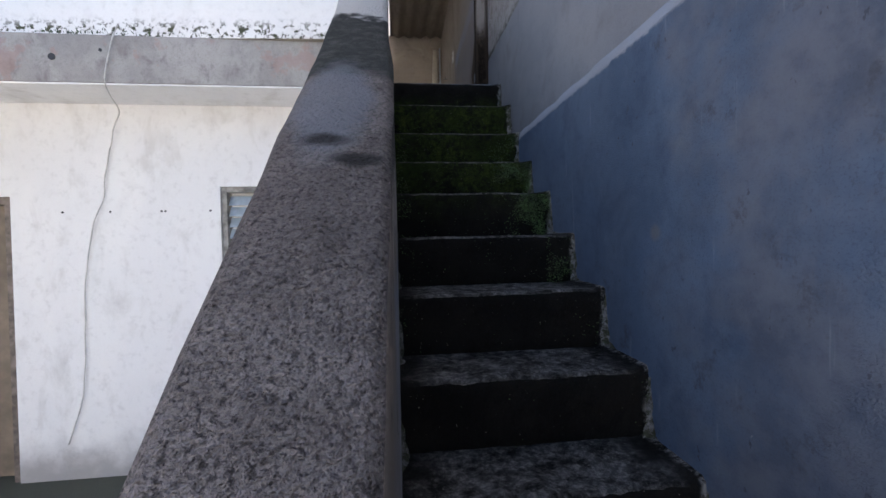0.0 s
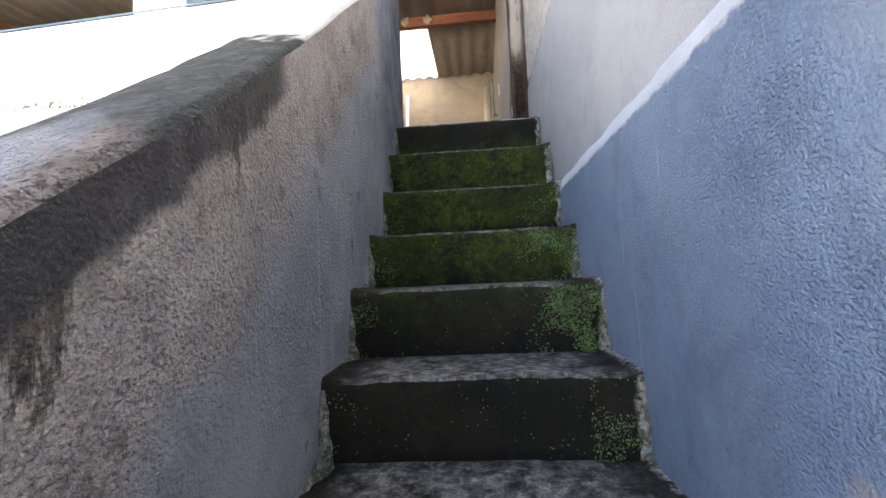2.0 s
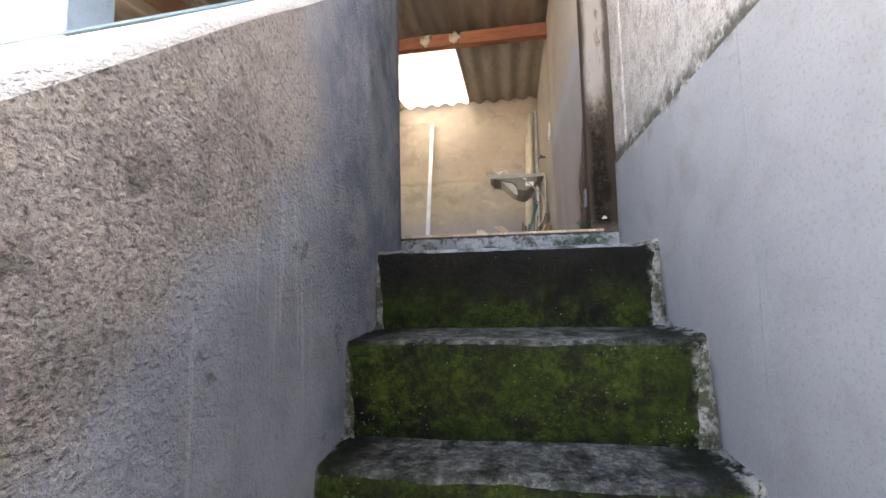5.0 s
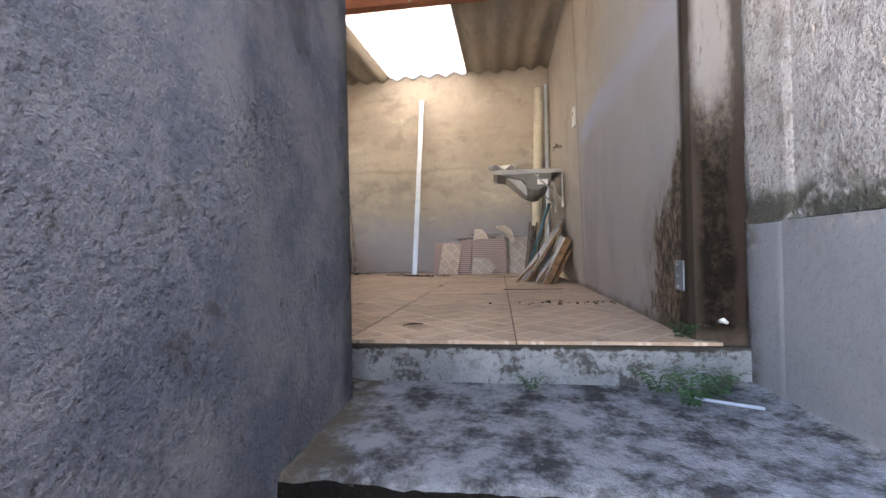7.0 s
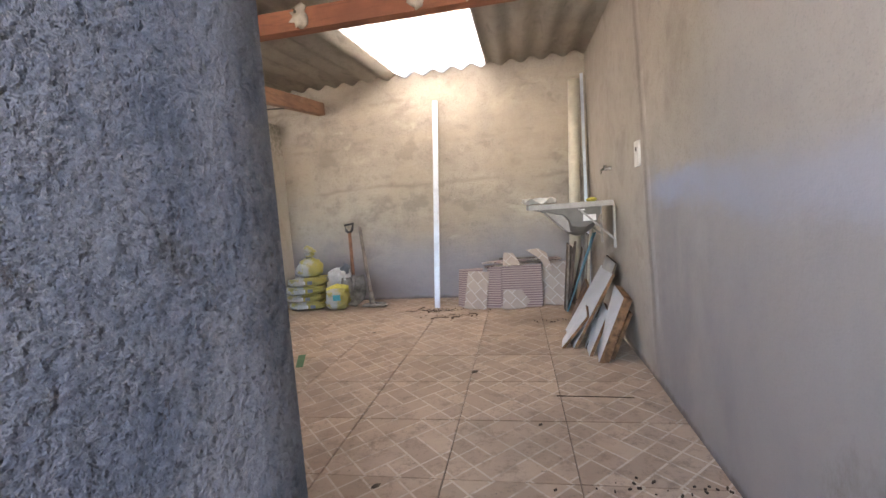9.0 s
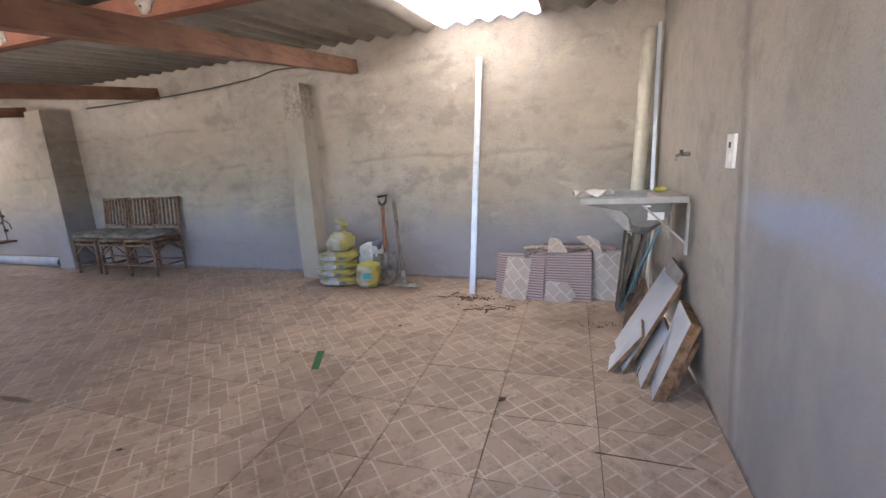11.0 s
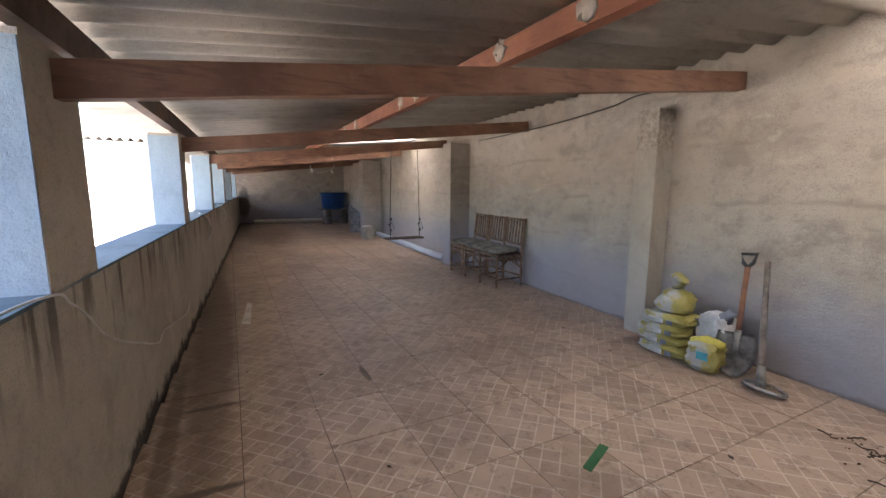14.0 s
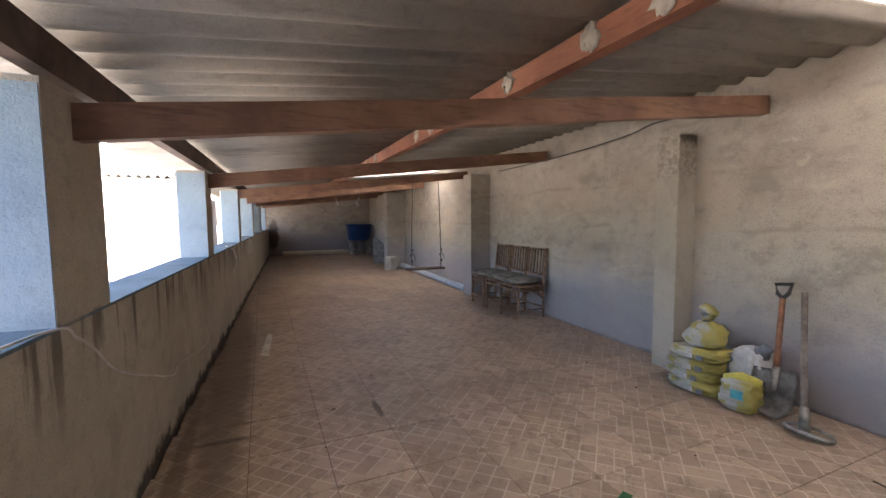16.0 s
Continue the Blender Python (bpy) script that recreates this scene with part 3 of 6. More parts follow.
m, b = blank("beam_wood", 0.72)
c = mix(m, ramp(m, noise_node(m, 3.0, (1, 1, 1), 6, 0.6), 0.3, 0.7), (0.18, 0.092, 0.06), (0.30, 0.16, 0.10))
c = mix(m, arith(m, "MULTIPLY", ramp(m, noise_node(m, 9, (6, 0.6, 6), 6), 0.5, 0.7), 0.5), c, (0.075, 0.036, 0.025))
c = mix(m, arith(m, "MULTIPLY", ramp(m, noise_node(m, 3.5, detail=7, rough=0.75), 0.6, 0.68), 0.5), c, (0.36, 0.27, 0.2))
c = mix(m, arith(m, "MULTIPLY", ramp(m, noise_node(m, 26, (3, 0.4, 3), 6, 0.7), 0.58, 0.68), 0.35), c, (0.42, 0.28, 0.19))
paint(m, b, c)
bump(m, b, noise_node(m, 14, (5, 0.5, 5), 5), 0.35, 0.004)
M["beam"] = m
m, b = blank("purlin_wood", 0.72)
c = mix(m, ramp(m, noise_node(m, 3.0, (1, 1, 1), 6, 0.6), 0.3, 0.7), (0.17, 0.06, 0.035), (0.28, 0.11, 0.06))
c = mix(m, arith(m, "MULTIPLY", ramp(m, noise_node(m, 9, (0.6, 6, 6), 6), 0.5, 0.7), 0.5), c, (0.09, 0.035, 0.025))
paint(m, b, c)
bump(m, b, noise_node(m, 14, (0.5, 5, 5), 5), 0.35, 0.004)
M["purlin"] = m
m, b, c = render_wall("fibre_cement", (0.315, 0.285, 0.25), (0.385, 0.35, 0.305), (0.22, 0.20, 0.175), (3, 0.6, 1), 60, 0.2, blotch=1.8, mottled=0.1)
paint(m, b, c)
M["sheet"] = m
m = bpy.data.materials.new("translucent_sheet")
m.use_nodes = True
n, l = nodes_of(m)
n.remove(n["Principled BSDF"])
out = n["Material Output"]
tr, tp, mx = n.new("ShaderNodeBsdfTranslucent"), n.new("ShaderNodeBsdfTransparent"), n.new("ShaderNodeMixShader")
tr.inputs["Color"].default_value = (0.48, 0.478, 0.472, 1)
tp.inputs["Color"].default_value = (0.95, 0.95, 0.93, 1)
mx.inputs[0].default_value = 0.06
l.new(tr.outputs[0], mx.inputs[1])
l.new(tp.outputs[0], mx.inputs[2])
l.new(mx.outputs[0], out.inputs["Surface"])
M["clear"] = m
M["purlin_dark"] = plain("dark_timber", (0.10, 0.062, 0.045), 0.75, vary=0.35, scale=8, coords="world", relief=0.3)
M["mortar"] = plain("mortar_blob", (0.34, 0.30, 0.255), 0.95, vary=0.25, relief=0.5)
M["pvc_white"] = plain("pvc_cream", (0.62, 0.58, 0.48), 0.4, vary=0.08)
M["pvc_blue"] = plain("pvc_pale_blue", (0.42, 0.5, 0.6), 0.4, vary=0.1)
M["alu"] = plain("aluminium", (0.62, 0.68, 0.76), 0.38, 0.35, vary=0.08)
M["steel"] = plain("worn_steel", (0.27, 0.26, 0.24), 0.6, 0.35, vary=0.35)
M["black"] = plain("black_plastic", (0.025, 0.025, 0.028), 0.5)
M["handle_wood"] = plain("handle_wood", (0.23, 0.10, 0.055), 0.6, vary=0.25)
M["grey_wood"] = plain("grey_wood", (0.2, 0.165, 0.14), 0.8, vary=0.3)
M["cane"] = plain("cane", (0.21, 0.128, 0.078), 0.6, vary=0.35, scale=20)
M["cushion"] = plain("cushion_cloth", (0.21, 0.20, 0.175), 0.95, vary=0.35, scale=14)
M["sink"] = plain("sink_resin", (0.36, 0.34, 0.315), 0.35, vary=0.12)
# darker sink resin: shade under the bowl is painted in
M["bowl"] = plain("sink_shaded", (0.15, 0.14, 0.125), 0.55, vary=0.12)
M["white_plastic"] = plain("white_plastic", (0.72, 0.71, 0.68), 0.4, vary=0.06)
M["cable"] = plain("cable_white", (0.6, 0.59, 0.56), 0.5)
M["dark_cable"] = plain("cable_dark", (0.06, 0.055, 0.05), 0.6)
M["laminate"] = plain("white_laminate", (0.62, 0.64, 0.66), 0.35, vary=0.07, scale=5)
M["chip"] = plain("chipboard", (0.23, 0.12, 0.06), 0.85, vary=0.35, scale=30)
M["chip_dark"] = plain("dark_board", (0.11, 0.07, 0.05), 0.8, vary=0.35, scale=20)
M["blue_strip"] = plain("blue_strip", (0.11, 0.33, 0.45), 0.5, vary=0.12)
M["tank"] = plain("tank_blue", (0.012, 0.06, 0.19), 0.4, vary=0.2)
M["green"] = plain("green_tape", (0.03, 0.16, 0.06), 0.5)
M["paper"] = plain("paper", (0.66, 0.63, 0.58), 0.8)
M["leaf"] = plain("dry_leaf", (0.06, 0.04, 0.025), 0.8, vary=0.3)
M["leafgreen"] = plain("small_leaf", (0.034, 0.075, 0.018), 0.6, vary=0.5, scale=22)
M["ferngreen"] = plain("fern_leaf", (0.025, 0.085, 0.03), 0.6, vary=0.3, scale=30)
M["glass"] = plain("frosted_glass", (0.42, 0.5, 0.56), 0.15, vary=0.1)
M["door"] = plain("door_wood", (0.22, 0.17, 0.12), 0.6, vary=0.2, scale=4)
M["yellow"] = plain("yellow_sack", (0.52, 0.46, 0.09), 0.6, vary=0.3, scale=9)
M["sackwhite"] = plain("white_sack", (0.55, 0.56, 0.55), 0.7, vary=0.2, scale=9)
M["sackgrey"] = plain("grey_sack", (0.17, 0.19, 0.22), 0.7, vary=0.25, scale=9)
M["cyan"] = plain("cyan_print", (0.05, 0.35, 0.42), 0.6)
M["rubble"] = plain("rubble", (0.3, 0.26, 0.22), 0.95, vary=0.3)
m, b, c = render_wall("terrace", (0.42, 0.40, 0.38), (0.5, 0.48, 0.46), (0.3, 0.29, 0.27), (1, 1, 1), 30, 0.4)
paint(m, b, c)
M["terrace"] = m
# unseen yard is paled to bounce light up; only the wall strip is mossy
m, b, c = render_wall("ground", (0.40, 0.39, 0.37), (0.47, 0.46, 0.43), (0.3, 0.3, 0.27), (1, 1, 1), 30, 0.7)
mossy = arith(m, "MULTIPLY", ramp(m, arith(m, "ADD", axis(m, "Y"), arith(m, "MULTIPLY", noise_node(m, 3), 0.5)), 3.4, 3.6), ramp(m, axis(m, "Y"), 4.4, 4.1))
mossy = arith(m, "MULTIPLY", mossy, ramp(m, axis(m, "X"), 1.3, 1.1))
c = mix(m, mossy, c, (0.075, 0.08, 0.06))
paint(m, b, c)
M["ground"] = m
m, b = blank("leaning_tile", 0.45)
n, l = nodes_of(m)
wv = n.new("ShaderNodeTexWave")
wv.wave_type = "RINGS"
wv.inputs["Scale"].default_value = 16
tc = n.new("ShaderNodeTexCoord")
l.new(tc.outputs["Object"], wv.inputs["Vector"])
c = mix(m, ramp(m, wv.outputs["Fac"], 0.4, 0.6), (0.17, 0.105, 0.10), (0.38, 0.29, 0.265))
c = mix(m, ramp(m, noise_node(m, 5, coords="object"), 0.45, 0.65), c, (0.27, 0.2, 0.185))
paint(m, b, c)
M["tile_red"] = m
m, b = blank("leaning_tile_pale", 0.45)
n, l = nodes_of(m)
tc = n.new("ShaderNodeTexCoord")
mp = n.new("ShaderNodeMapping")
mp.inputs["Rotation"].default_value = (0, 0, radians(45))
l.new(tc.outputs["Object"], mp.inputs["Vector"])
br = n.new("ShaderNodeTexBrick")
br.inputs["Scale"].default_value = 1.0
br.inputs["Mortar Size"].default_value = 0.004
br.inputs["Brick Width"].default_value = 0.1
br.inputs["Row Height"].default_value = 0.075
br.inputs["Color1"].default_value = (0.34, 0.27, 0.22, 1)
br.inputs["Color2"].default_value = (0.44, 0.36, 0.3, 1)
br.inputs["Mortar"].default_value = (0.55, 0.5, 0.45, 1)
l.new(mp.outputs[0], br.inputs["Vector"])
paint(m, b, mix(m, 0.3, br.outputs["Color"], mix(m, noise_node(m, 30, coords="object"), (0.25, 0.2, 0.17), (0.5, 0.43, 0.37))))
M["tile_pale"] = m


# mesh tools
def bm_box(bm, x0, x1, y0, y1, z0, z1, m=None):
    v = [bm.verts.new((x, y, z)) for x in (x0, x1) for y in (y0, y1) for z in (z0, z1)]
    if m is not None:
        for q in v:
            q.co = m @ q.co
    for f in ((0, 1, 3, 2), (4, 6, 7, 5), (0, 4, 5, 1), (2, 3, 7, 6), (0, 2, 6, 4), (1, 5, 7, 3)):
        bm.faces.new([v[i] for i in f])
    return v


def bm_tube(bm, points, radius, sides=10, caps=True, hollow=0.0):
    rings = []
    pts = [Vector(p) for p in points]
    for i, p in enumerate(pts):
        d = (pts[min(i + 1, len(pts) - 1)] - pts[max(i - 1, 0)]).normalized()
        a = d.cross(Vector((0, 0, 1)) if abs(d.z) < 0.95 else Vector((1, 0, 0))).normalized()
        c2 = d.cross(a)
        r = radius[i] if isinstance(radius, (list, tuple)) else radius
        rings.append([bm.verts.new(p + (a * math.cos(2 * math.pi * k / sides) + c2 * math.sin(2 * math.pi * k / sides)) * r) for k in range(sides)])
    for i in range(len(rings) - 1):
        for k in range(sides):
            bm.faces.new((rings[i][k], rings[i][(k + 1) % sides], rings[i + 1][(k + 1) % sides], rings[i + 1][k]))
    if caps:
        bm.faces.new(rings[0][::-1])
        bm.faces.new(rings[-1])
    return rings


def obj(name, bm, material, smooth=False, bevel=0.0):
    if bevel:
        bmesh.ops.bevel(bm, geom=list(bm.edges), offset=bevel, segments=2, affect="EDGES", profile=0.6)
    bmesh.ops.recalc_face_normals(bm, faces=list(bm.faces))
    me = bpy.data.meshes.new(name)
    bm.to_mesh(me)
    bm.free()
    mats = material if isinstance(material, (list, tuple)) else [material]
    for mt in mats:
        me.materials.append(mt)
    if smooth:
        for p in me.polygons:
            p.use_smooth = True
    return new(name, me)


def part(name, bm, material, parent, label="", smooth=False, bevel=0.0):
    o = obj(name, bm, material, smooth, bevel)
    o.parent = parent
    if label:
        o["label"] = label
    return o


def thing(name, label, category, group="", at=(0, 0, 0), rz=0.0):
    o = new(name)
    o.empty_display_size = 0.1
    o.matrix_world = pose(*at, 0, 0, rz)
    return tagged(o, label, category, group)


def boxpart(name, dims, material, parent, label="", bevel=0.0, m=None):
    bm = bmesh.new()
    bm_box(bm, *dims, m)
    return part(name, bm, material, parent, label, bevel=bevel)


def structure(name, dims, material, label="", bevel=0.0, m=None):
    bm = bmesh.new()
    bm_box(bm, *dims)
    o = obj(name, bm, material, bevel=bevel)
    if m is not None:
        o.matrix_world = m
    return tagged(o, label, "", "", "structure")


def wobble(bm, amount, scale, seed=0.0):
    for v in bm.verts:
        q = v.co * scale + Vector((seed, seed * 1.7, 0))
        v.co += Vector((noise.noise(q), noise.noise(q + Vector((9, 0, 0))), noise.noise(q + Vector((0, 9, 0))))) * amount


# the place in numbers
FLOOR, BACK, SIDE, FAR = 2.825, 7.02, 0.915, -14.5
ROOF = lambda y: 4.90 + (y - 7.03) * 0.094
SKEW_F = Matrix.Translation((-1.6, 3.5, 0)) @ pose(0, 0, 0, 0, 0, -3.15) @ Matrix.Translation((1.6, -3.5, 0))
SKEW_B = Matrix.Translation((0, BACK, 0)) @ pose(0, 0, 0, 0, 0, -2.0) @ Matrix.Translation((0, -BACK, 0))
STEPS = [(3.13, 2.725), (2.87, 2.478), (2.685, 2.237), (2.405, 2.0), (2.11, 1.783), (1.825, 1.556), (1.545, 1.336), (1.26, 1.104), (1.01, 0.876), (0.745, 0.648), (0.48, 0.42), (0.215, 0.192), (-0.05, -0.036), (-0.315, -0.2)]

# ground and courtyard
bm = bmesh.new()
bmesh.ops.create_grid(bm, x_segments=2, y_segments=2, size=400)
g = obj("ground", bm, M["ground"])
g.location.z = -0.35
tagged(g, "concrete yard, dark and mossy by the wall, paled elsewhere to bounce light", "", "", "structure")

# lower storey of the house
def wall_with_holes(name, x0, x1, z0, z1, y0, y1, holes, material, label=""):
    bm = bmesh.new()
    xs = sorted({x0, x1, *[h[0] for h in holes], *[h[1] for h in holes]})
    zs = sorted({z0, z1, *[h[2] for h in holes], *[h[3] for h in holes]})
    for xa, xb in zip(xs, xs[1:]):
        for za, zb in zip(zs, zs[1:]):
            cx, cz = (xa + xb) / 2, (za + zb) / 2
            if any(h[0] < cx < h[1] and h[2] < cz < h[3] for h in holes):
                continue
            bm_box(bm, xa, xb, y0, y1, za, zb)
    bmesh.ops.remove_doubles(bm, verts=list(bm.verts), dist=1e-4)
    seen = {}
    for f in list(bm.faces):
        key = tuple(round(q, 3) for q in f.calc_center_median())
        seen.setdefault(key, []).append(f)
    bmesh.ops.delete(bm, geom=[f for fs in seen.values() if len(fs) > 1 for f in fs], context="FACES_ONLY")
    o = obj(name, bm, material)
    return tagged(o, label, "", "", "structure")


wall_with_holes("wall_lower", FAR, -0.102, -0.4, 2.73, 3.72, 3.92, [(-3.9, -2.92, -0.36, 1.97), (-1.32, -0.55, 1.0, 2.04)], M["white"], "white lower wall, stained at its foot")
structure("slab_edge", (FAR, -0.102, 3.27, 3.40, 2.73, 3.07), M["slab"], "weathered concrete slab edge", 0.006)
structure("slab_soffit", (FAR, -0.102, 3.275, 3.72, 2.716, 2.727), M["white"])
structure("ceiling_lower", (FAR, -0.102, 3.401, 7.3, 2.73, 2.79), M["white"])
structure("wall_inner_dark", (FAR, -0.1, 5.6, 5.7, -0.35, 2.5), M["white"])

# stairs
PX0, PX1 = 0.105, 0.955
stairs = tagged(new("stairs"), "steep mossy concrete stair between two walls", "stairs", "", "structure")
for k, (yk, zk) in enumerate(STEPS):
    back = STEPS[k - 1][0] + 0.05 if k else 3.58
    low = STEPS[k + 1][1] - 0.02 if k + 1 < len(STEPS) else -0.4
    bm = bmesh.new()
    nx, rings = 64, []
    prof = [(yk + 0.022, low), (yk + 0.010, low + (zk - low) * 0.35), (yk + 0.004, low + (zk - low) * 0.7), (yk, zk - 0.03), (yk + 0.003, zk - 0.010), (yk + 0.014, zk), (yk + 0.06, zk + 0.001), (yk + 0.14, zk + 0.002), (back, zk + 0.004)]
    for i in range(nx + 1):
        xl = PX0 - 0.01 - (0.05 if k < 2 else 0)
        x = xl + (PX1 - xl + 0.01) * i / nx
        edge = min(i, nx - i) / nx
        ring = []
        for j, (y, z) in enumerate(prof):
            q = Vector((x * 7, y * 7, z * 7 + k * 3))
            d = noise.noise(q) * 0.008 + noise.noise(q * 4) * 0.004 + noise.noise(q * 11) * 0.003
            lift = 0.014 * max(0, 1 - edge * 14) if j > 3 else 0
            ring.append(bm.verts.new((x, y + d * (1 if j < 6 else 0), z + d * (0.6 if 3 < j < 8 else 0) + lift)))
        rings.append(ring)
    for r0, r1 in zip(rings, rings[1:]):
        for j in range(len(prof) - 1):
            bm.faces.new((r0[j], r0[j + 1], r1[j + 1], r1[j]))
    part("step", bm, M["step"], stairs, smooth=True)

def plaster_foot(k, side):
    """A ragged cove of plaster along the seam of a tread and the riser behind it with the wall."""
    yk, zk = STEPS[k]
    yb, zb = STEPS[k - 1]
    wall = PX0 + 0.012 + 0.02 * math.exp(-((yk - 1.2) / 0.5) ** 2) if side < 0 else PX1 + 0.002
    path = [(yk + (yb - yk) * f, zk, 0.004 + 0.026 * f ** 2) for f in np.linspace(0.02, 0.97, 10)] + [(yb - 0.002, zk + (zb - zk) * f, 0.03 - 0.024 * f) for f in np.linspace(0.12, 0.9, 7)]
    bm = bmesh.new()
    rows = []
    for i, (y, z, w) in enumerate(path):
        w = w * (1 + 0.9 * noise.noise(Vector((y * 22, z * 22, side * 3)))) + 0.004 * abs(noise.noise(Vector((y * 60, z * 60, 5))))
        on_tread = i < 10
        row = []
        for t in np.linspace(0, 1, 5):
            out = w * (1 - t) ** 1.6
            up = w * 1.5 * t ** 1.6
            p = (wall - side * out, y if on_tread else y - up, z + up + 0.002 if on_tread else z)
            row.append(bm.verts.new(p))
        rows.append(row)
    for a, c2 in zip(rows, rows[1:]):
        for j in range(4):
            bm.faces.new((a[j], a[j + 1], c2[j + 1], c2[j]))
    part("plaster_foot", bm, M["foot"], stairs, smooth=True)


for k in range(1, 11):
    for side in (-1, 1):
        plaster_foot(k, side)
structure("landing_edge", (-0.099, 0.06, 3.442, 3.559, 2.4, 2.727), M["bare"], "rough concrete edge of the landing", 0.004)

# parapet on the open side of the stair
bm = bmesh.new()
n_y = 60
ptop = lambda y: 1.02 + 0.832 * y + (0.02 * math.sin(y * 3.1)) + 0.008 * noise.noise(Vector((y * 6, 0, 3)))
cols = []
for i in range(n_y + 1):
    y = -0.35 + 3.79 * i / n_y
    t = ptop(y) if y < 3.12 else 4.5
    flare = 0.018 + 0.02 * math.exp(-((y - 1.2) / 0.5) ** 2)
    prof = [(-0.10, -0.4)] + [(-0.10, -0.4 + (t - 0.02 + 0.4) * f) for f in (0.25, 0.5, 0.75)] + [(-0.102, t - 0.018), (-0.085, t - 0.002), (0.0, t + 0.004), (0.088, t - 0.002), (0.106, t - 0.02)] + [(0.105, -0.4 + (t - 0.03 + 0.4) * f) for f in (0.85, 0.7, 0.5, 0.3, 0.0)]
    cols.append([bm.verts.new((x + flare * (x > 0.08) + 0.005 * noise.noise(Vector((y * 5, z * 5, x * 9))), y, z + (0.004 * noise.noise(Vector((y * 14, x * 14, 1))) if j in (5, 6, 7) else 0))) for j, (x, z) in enumerate(prof)])
for a, c2 in zip(cols, cols[1:]):
    for j in range(len(a) - 1):
        f = bm.faces.new((a[j], a[j + 1], c2[j + 1], c2[j]))
        f.material_index = 1 if j in (4, 5, 6, 7) else 0
bm.faces.new(cols[0])
bm.faces.new(cols[-1][::-1])
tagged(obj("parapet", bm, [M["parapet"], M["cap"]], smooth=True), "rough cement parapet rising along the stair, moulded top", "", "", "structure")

# wall on the closed side of the stair
structure("wall_stair_low", (0.953, 1.2, -3.0, 2.66, -0.4, 2.195), M["blue"], "blue washed rough plaster")
bm = bmesh.new()
bevel_pts = [(0.953, 2.195), (0.967, 2.245), (1.1, 2.246), (1.1, 2.195)]
for yy in np.linspace(-3.0, 2.66, 60):
    for (x, z) in bevel_pts:
        w = 0.006 * noise.noise(Vector((yy * 6, z * 20, 0)))
        bm.verts.new((x + w * (x < 1.0), yy, z + w * (x < 1.0) * (z > 2.2)))
bm.verts.ensure_lookup_table()
for i in range(59):
    for j in range(3):
        a = i * 4 + j
        bm.faces.new((bm.verts[a], bm.verts[a + 1], bm.verts[a + 5], bm.verts[a + 4]))
tagged(obj("wall_ledge", bm, M["blue"], smooth=True), "chipped plaster ledge", "", "", "structure")
structure("wall_stair_mid", (0.966, 1.2, -3.0, 2.66, 2.236, 3.08), M["lilac"], "pale lilac plaster")
structure("wall_stair_corner", (0.966, 1.2, 2.662, 3.45, -0.4, 3.08), M["lilac"], "pale lilac plaster")
structure("wall_joint", (1.1, 1.2, 3.455, 3.58, -0.4, 4.9), M["edge"])
structure("wall_stair_high", (0.984, 1.2, -3.0, 3.45, 3.083, 4.9), M["edge"], "rough pale plaster")
bm = bmesh.new()
cols = []
for i in range(70):
    z = 2.60 + 2.2 * i / 69
    w = 0.022 * noise.noise(Vector((0, 1, z * 4))) + 0.012 * noise.noise(Vector((0, 1, z * 13)))
    back_off = 0.014 if z > 3.08 else 0.0
    cols.append([bm.verts.new(p) for p in ((1.1, 3.43, z), (0.968 + back_off, 3.44, z), (0.9665 + back_off, 3.47, z), (0.9665 + back_off + w * 0.2, 3.52, z), (0.967 + back_off * 0.5 + w * 0.4, 3.56 + w, z), (0.977, 3.598 + w * 0.6, z), (1.1, 3.605, z))])
for a, c2 in zip(cols, cols[1:]):
    for j in range(6):
        f = bm.faces.new((a[j], a[j + 1], c2[j + 1], c2[j]))
        f.material_index = 1 if a[0].co.z < 3.06 else 0
tagged(obj("plaster_edge", bm, [M["edge"], M["lilac"]], smooth=True), "broken plaster edge at the stair head", "", "", "structure")

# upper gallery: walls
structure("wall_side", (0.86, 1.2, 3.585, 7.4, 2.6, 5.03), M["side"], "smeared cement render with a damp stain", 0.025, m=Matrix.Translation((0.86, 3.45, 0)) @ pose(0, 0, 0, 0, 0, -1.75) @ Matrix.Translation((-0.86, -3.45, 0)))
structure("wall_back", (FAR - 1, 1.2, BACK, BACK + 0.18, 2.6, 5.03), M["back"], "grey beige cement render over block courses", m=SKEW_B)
structure("wall_far", (FAR - 0.2, FAR, 3.0, 8.0, 2.6, 5.03), M["back"], "grey cement render")
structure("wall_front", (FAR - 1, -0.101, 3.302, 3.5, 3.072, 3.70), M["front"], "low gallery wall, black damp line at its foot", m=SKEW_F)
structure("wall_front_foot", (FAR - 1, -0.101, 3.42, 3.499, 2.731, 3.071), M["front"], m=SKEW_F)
structure("wall_front_outside", (FAR - 1, -0.15, 3.29, 3.3, 3.07, 3.69), M["white"], "white outside face with moss at its foot", m=SKEW_F)
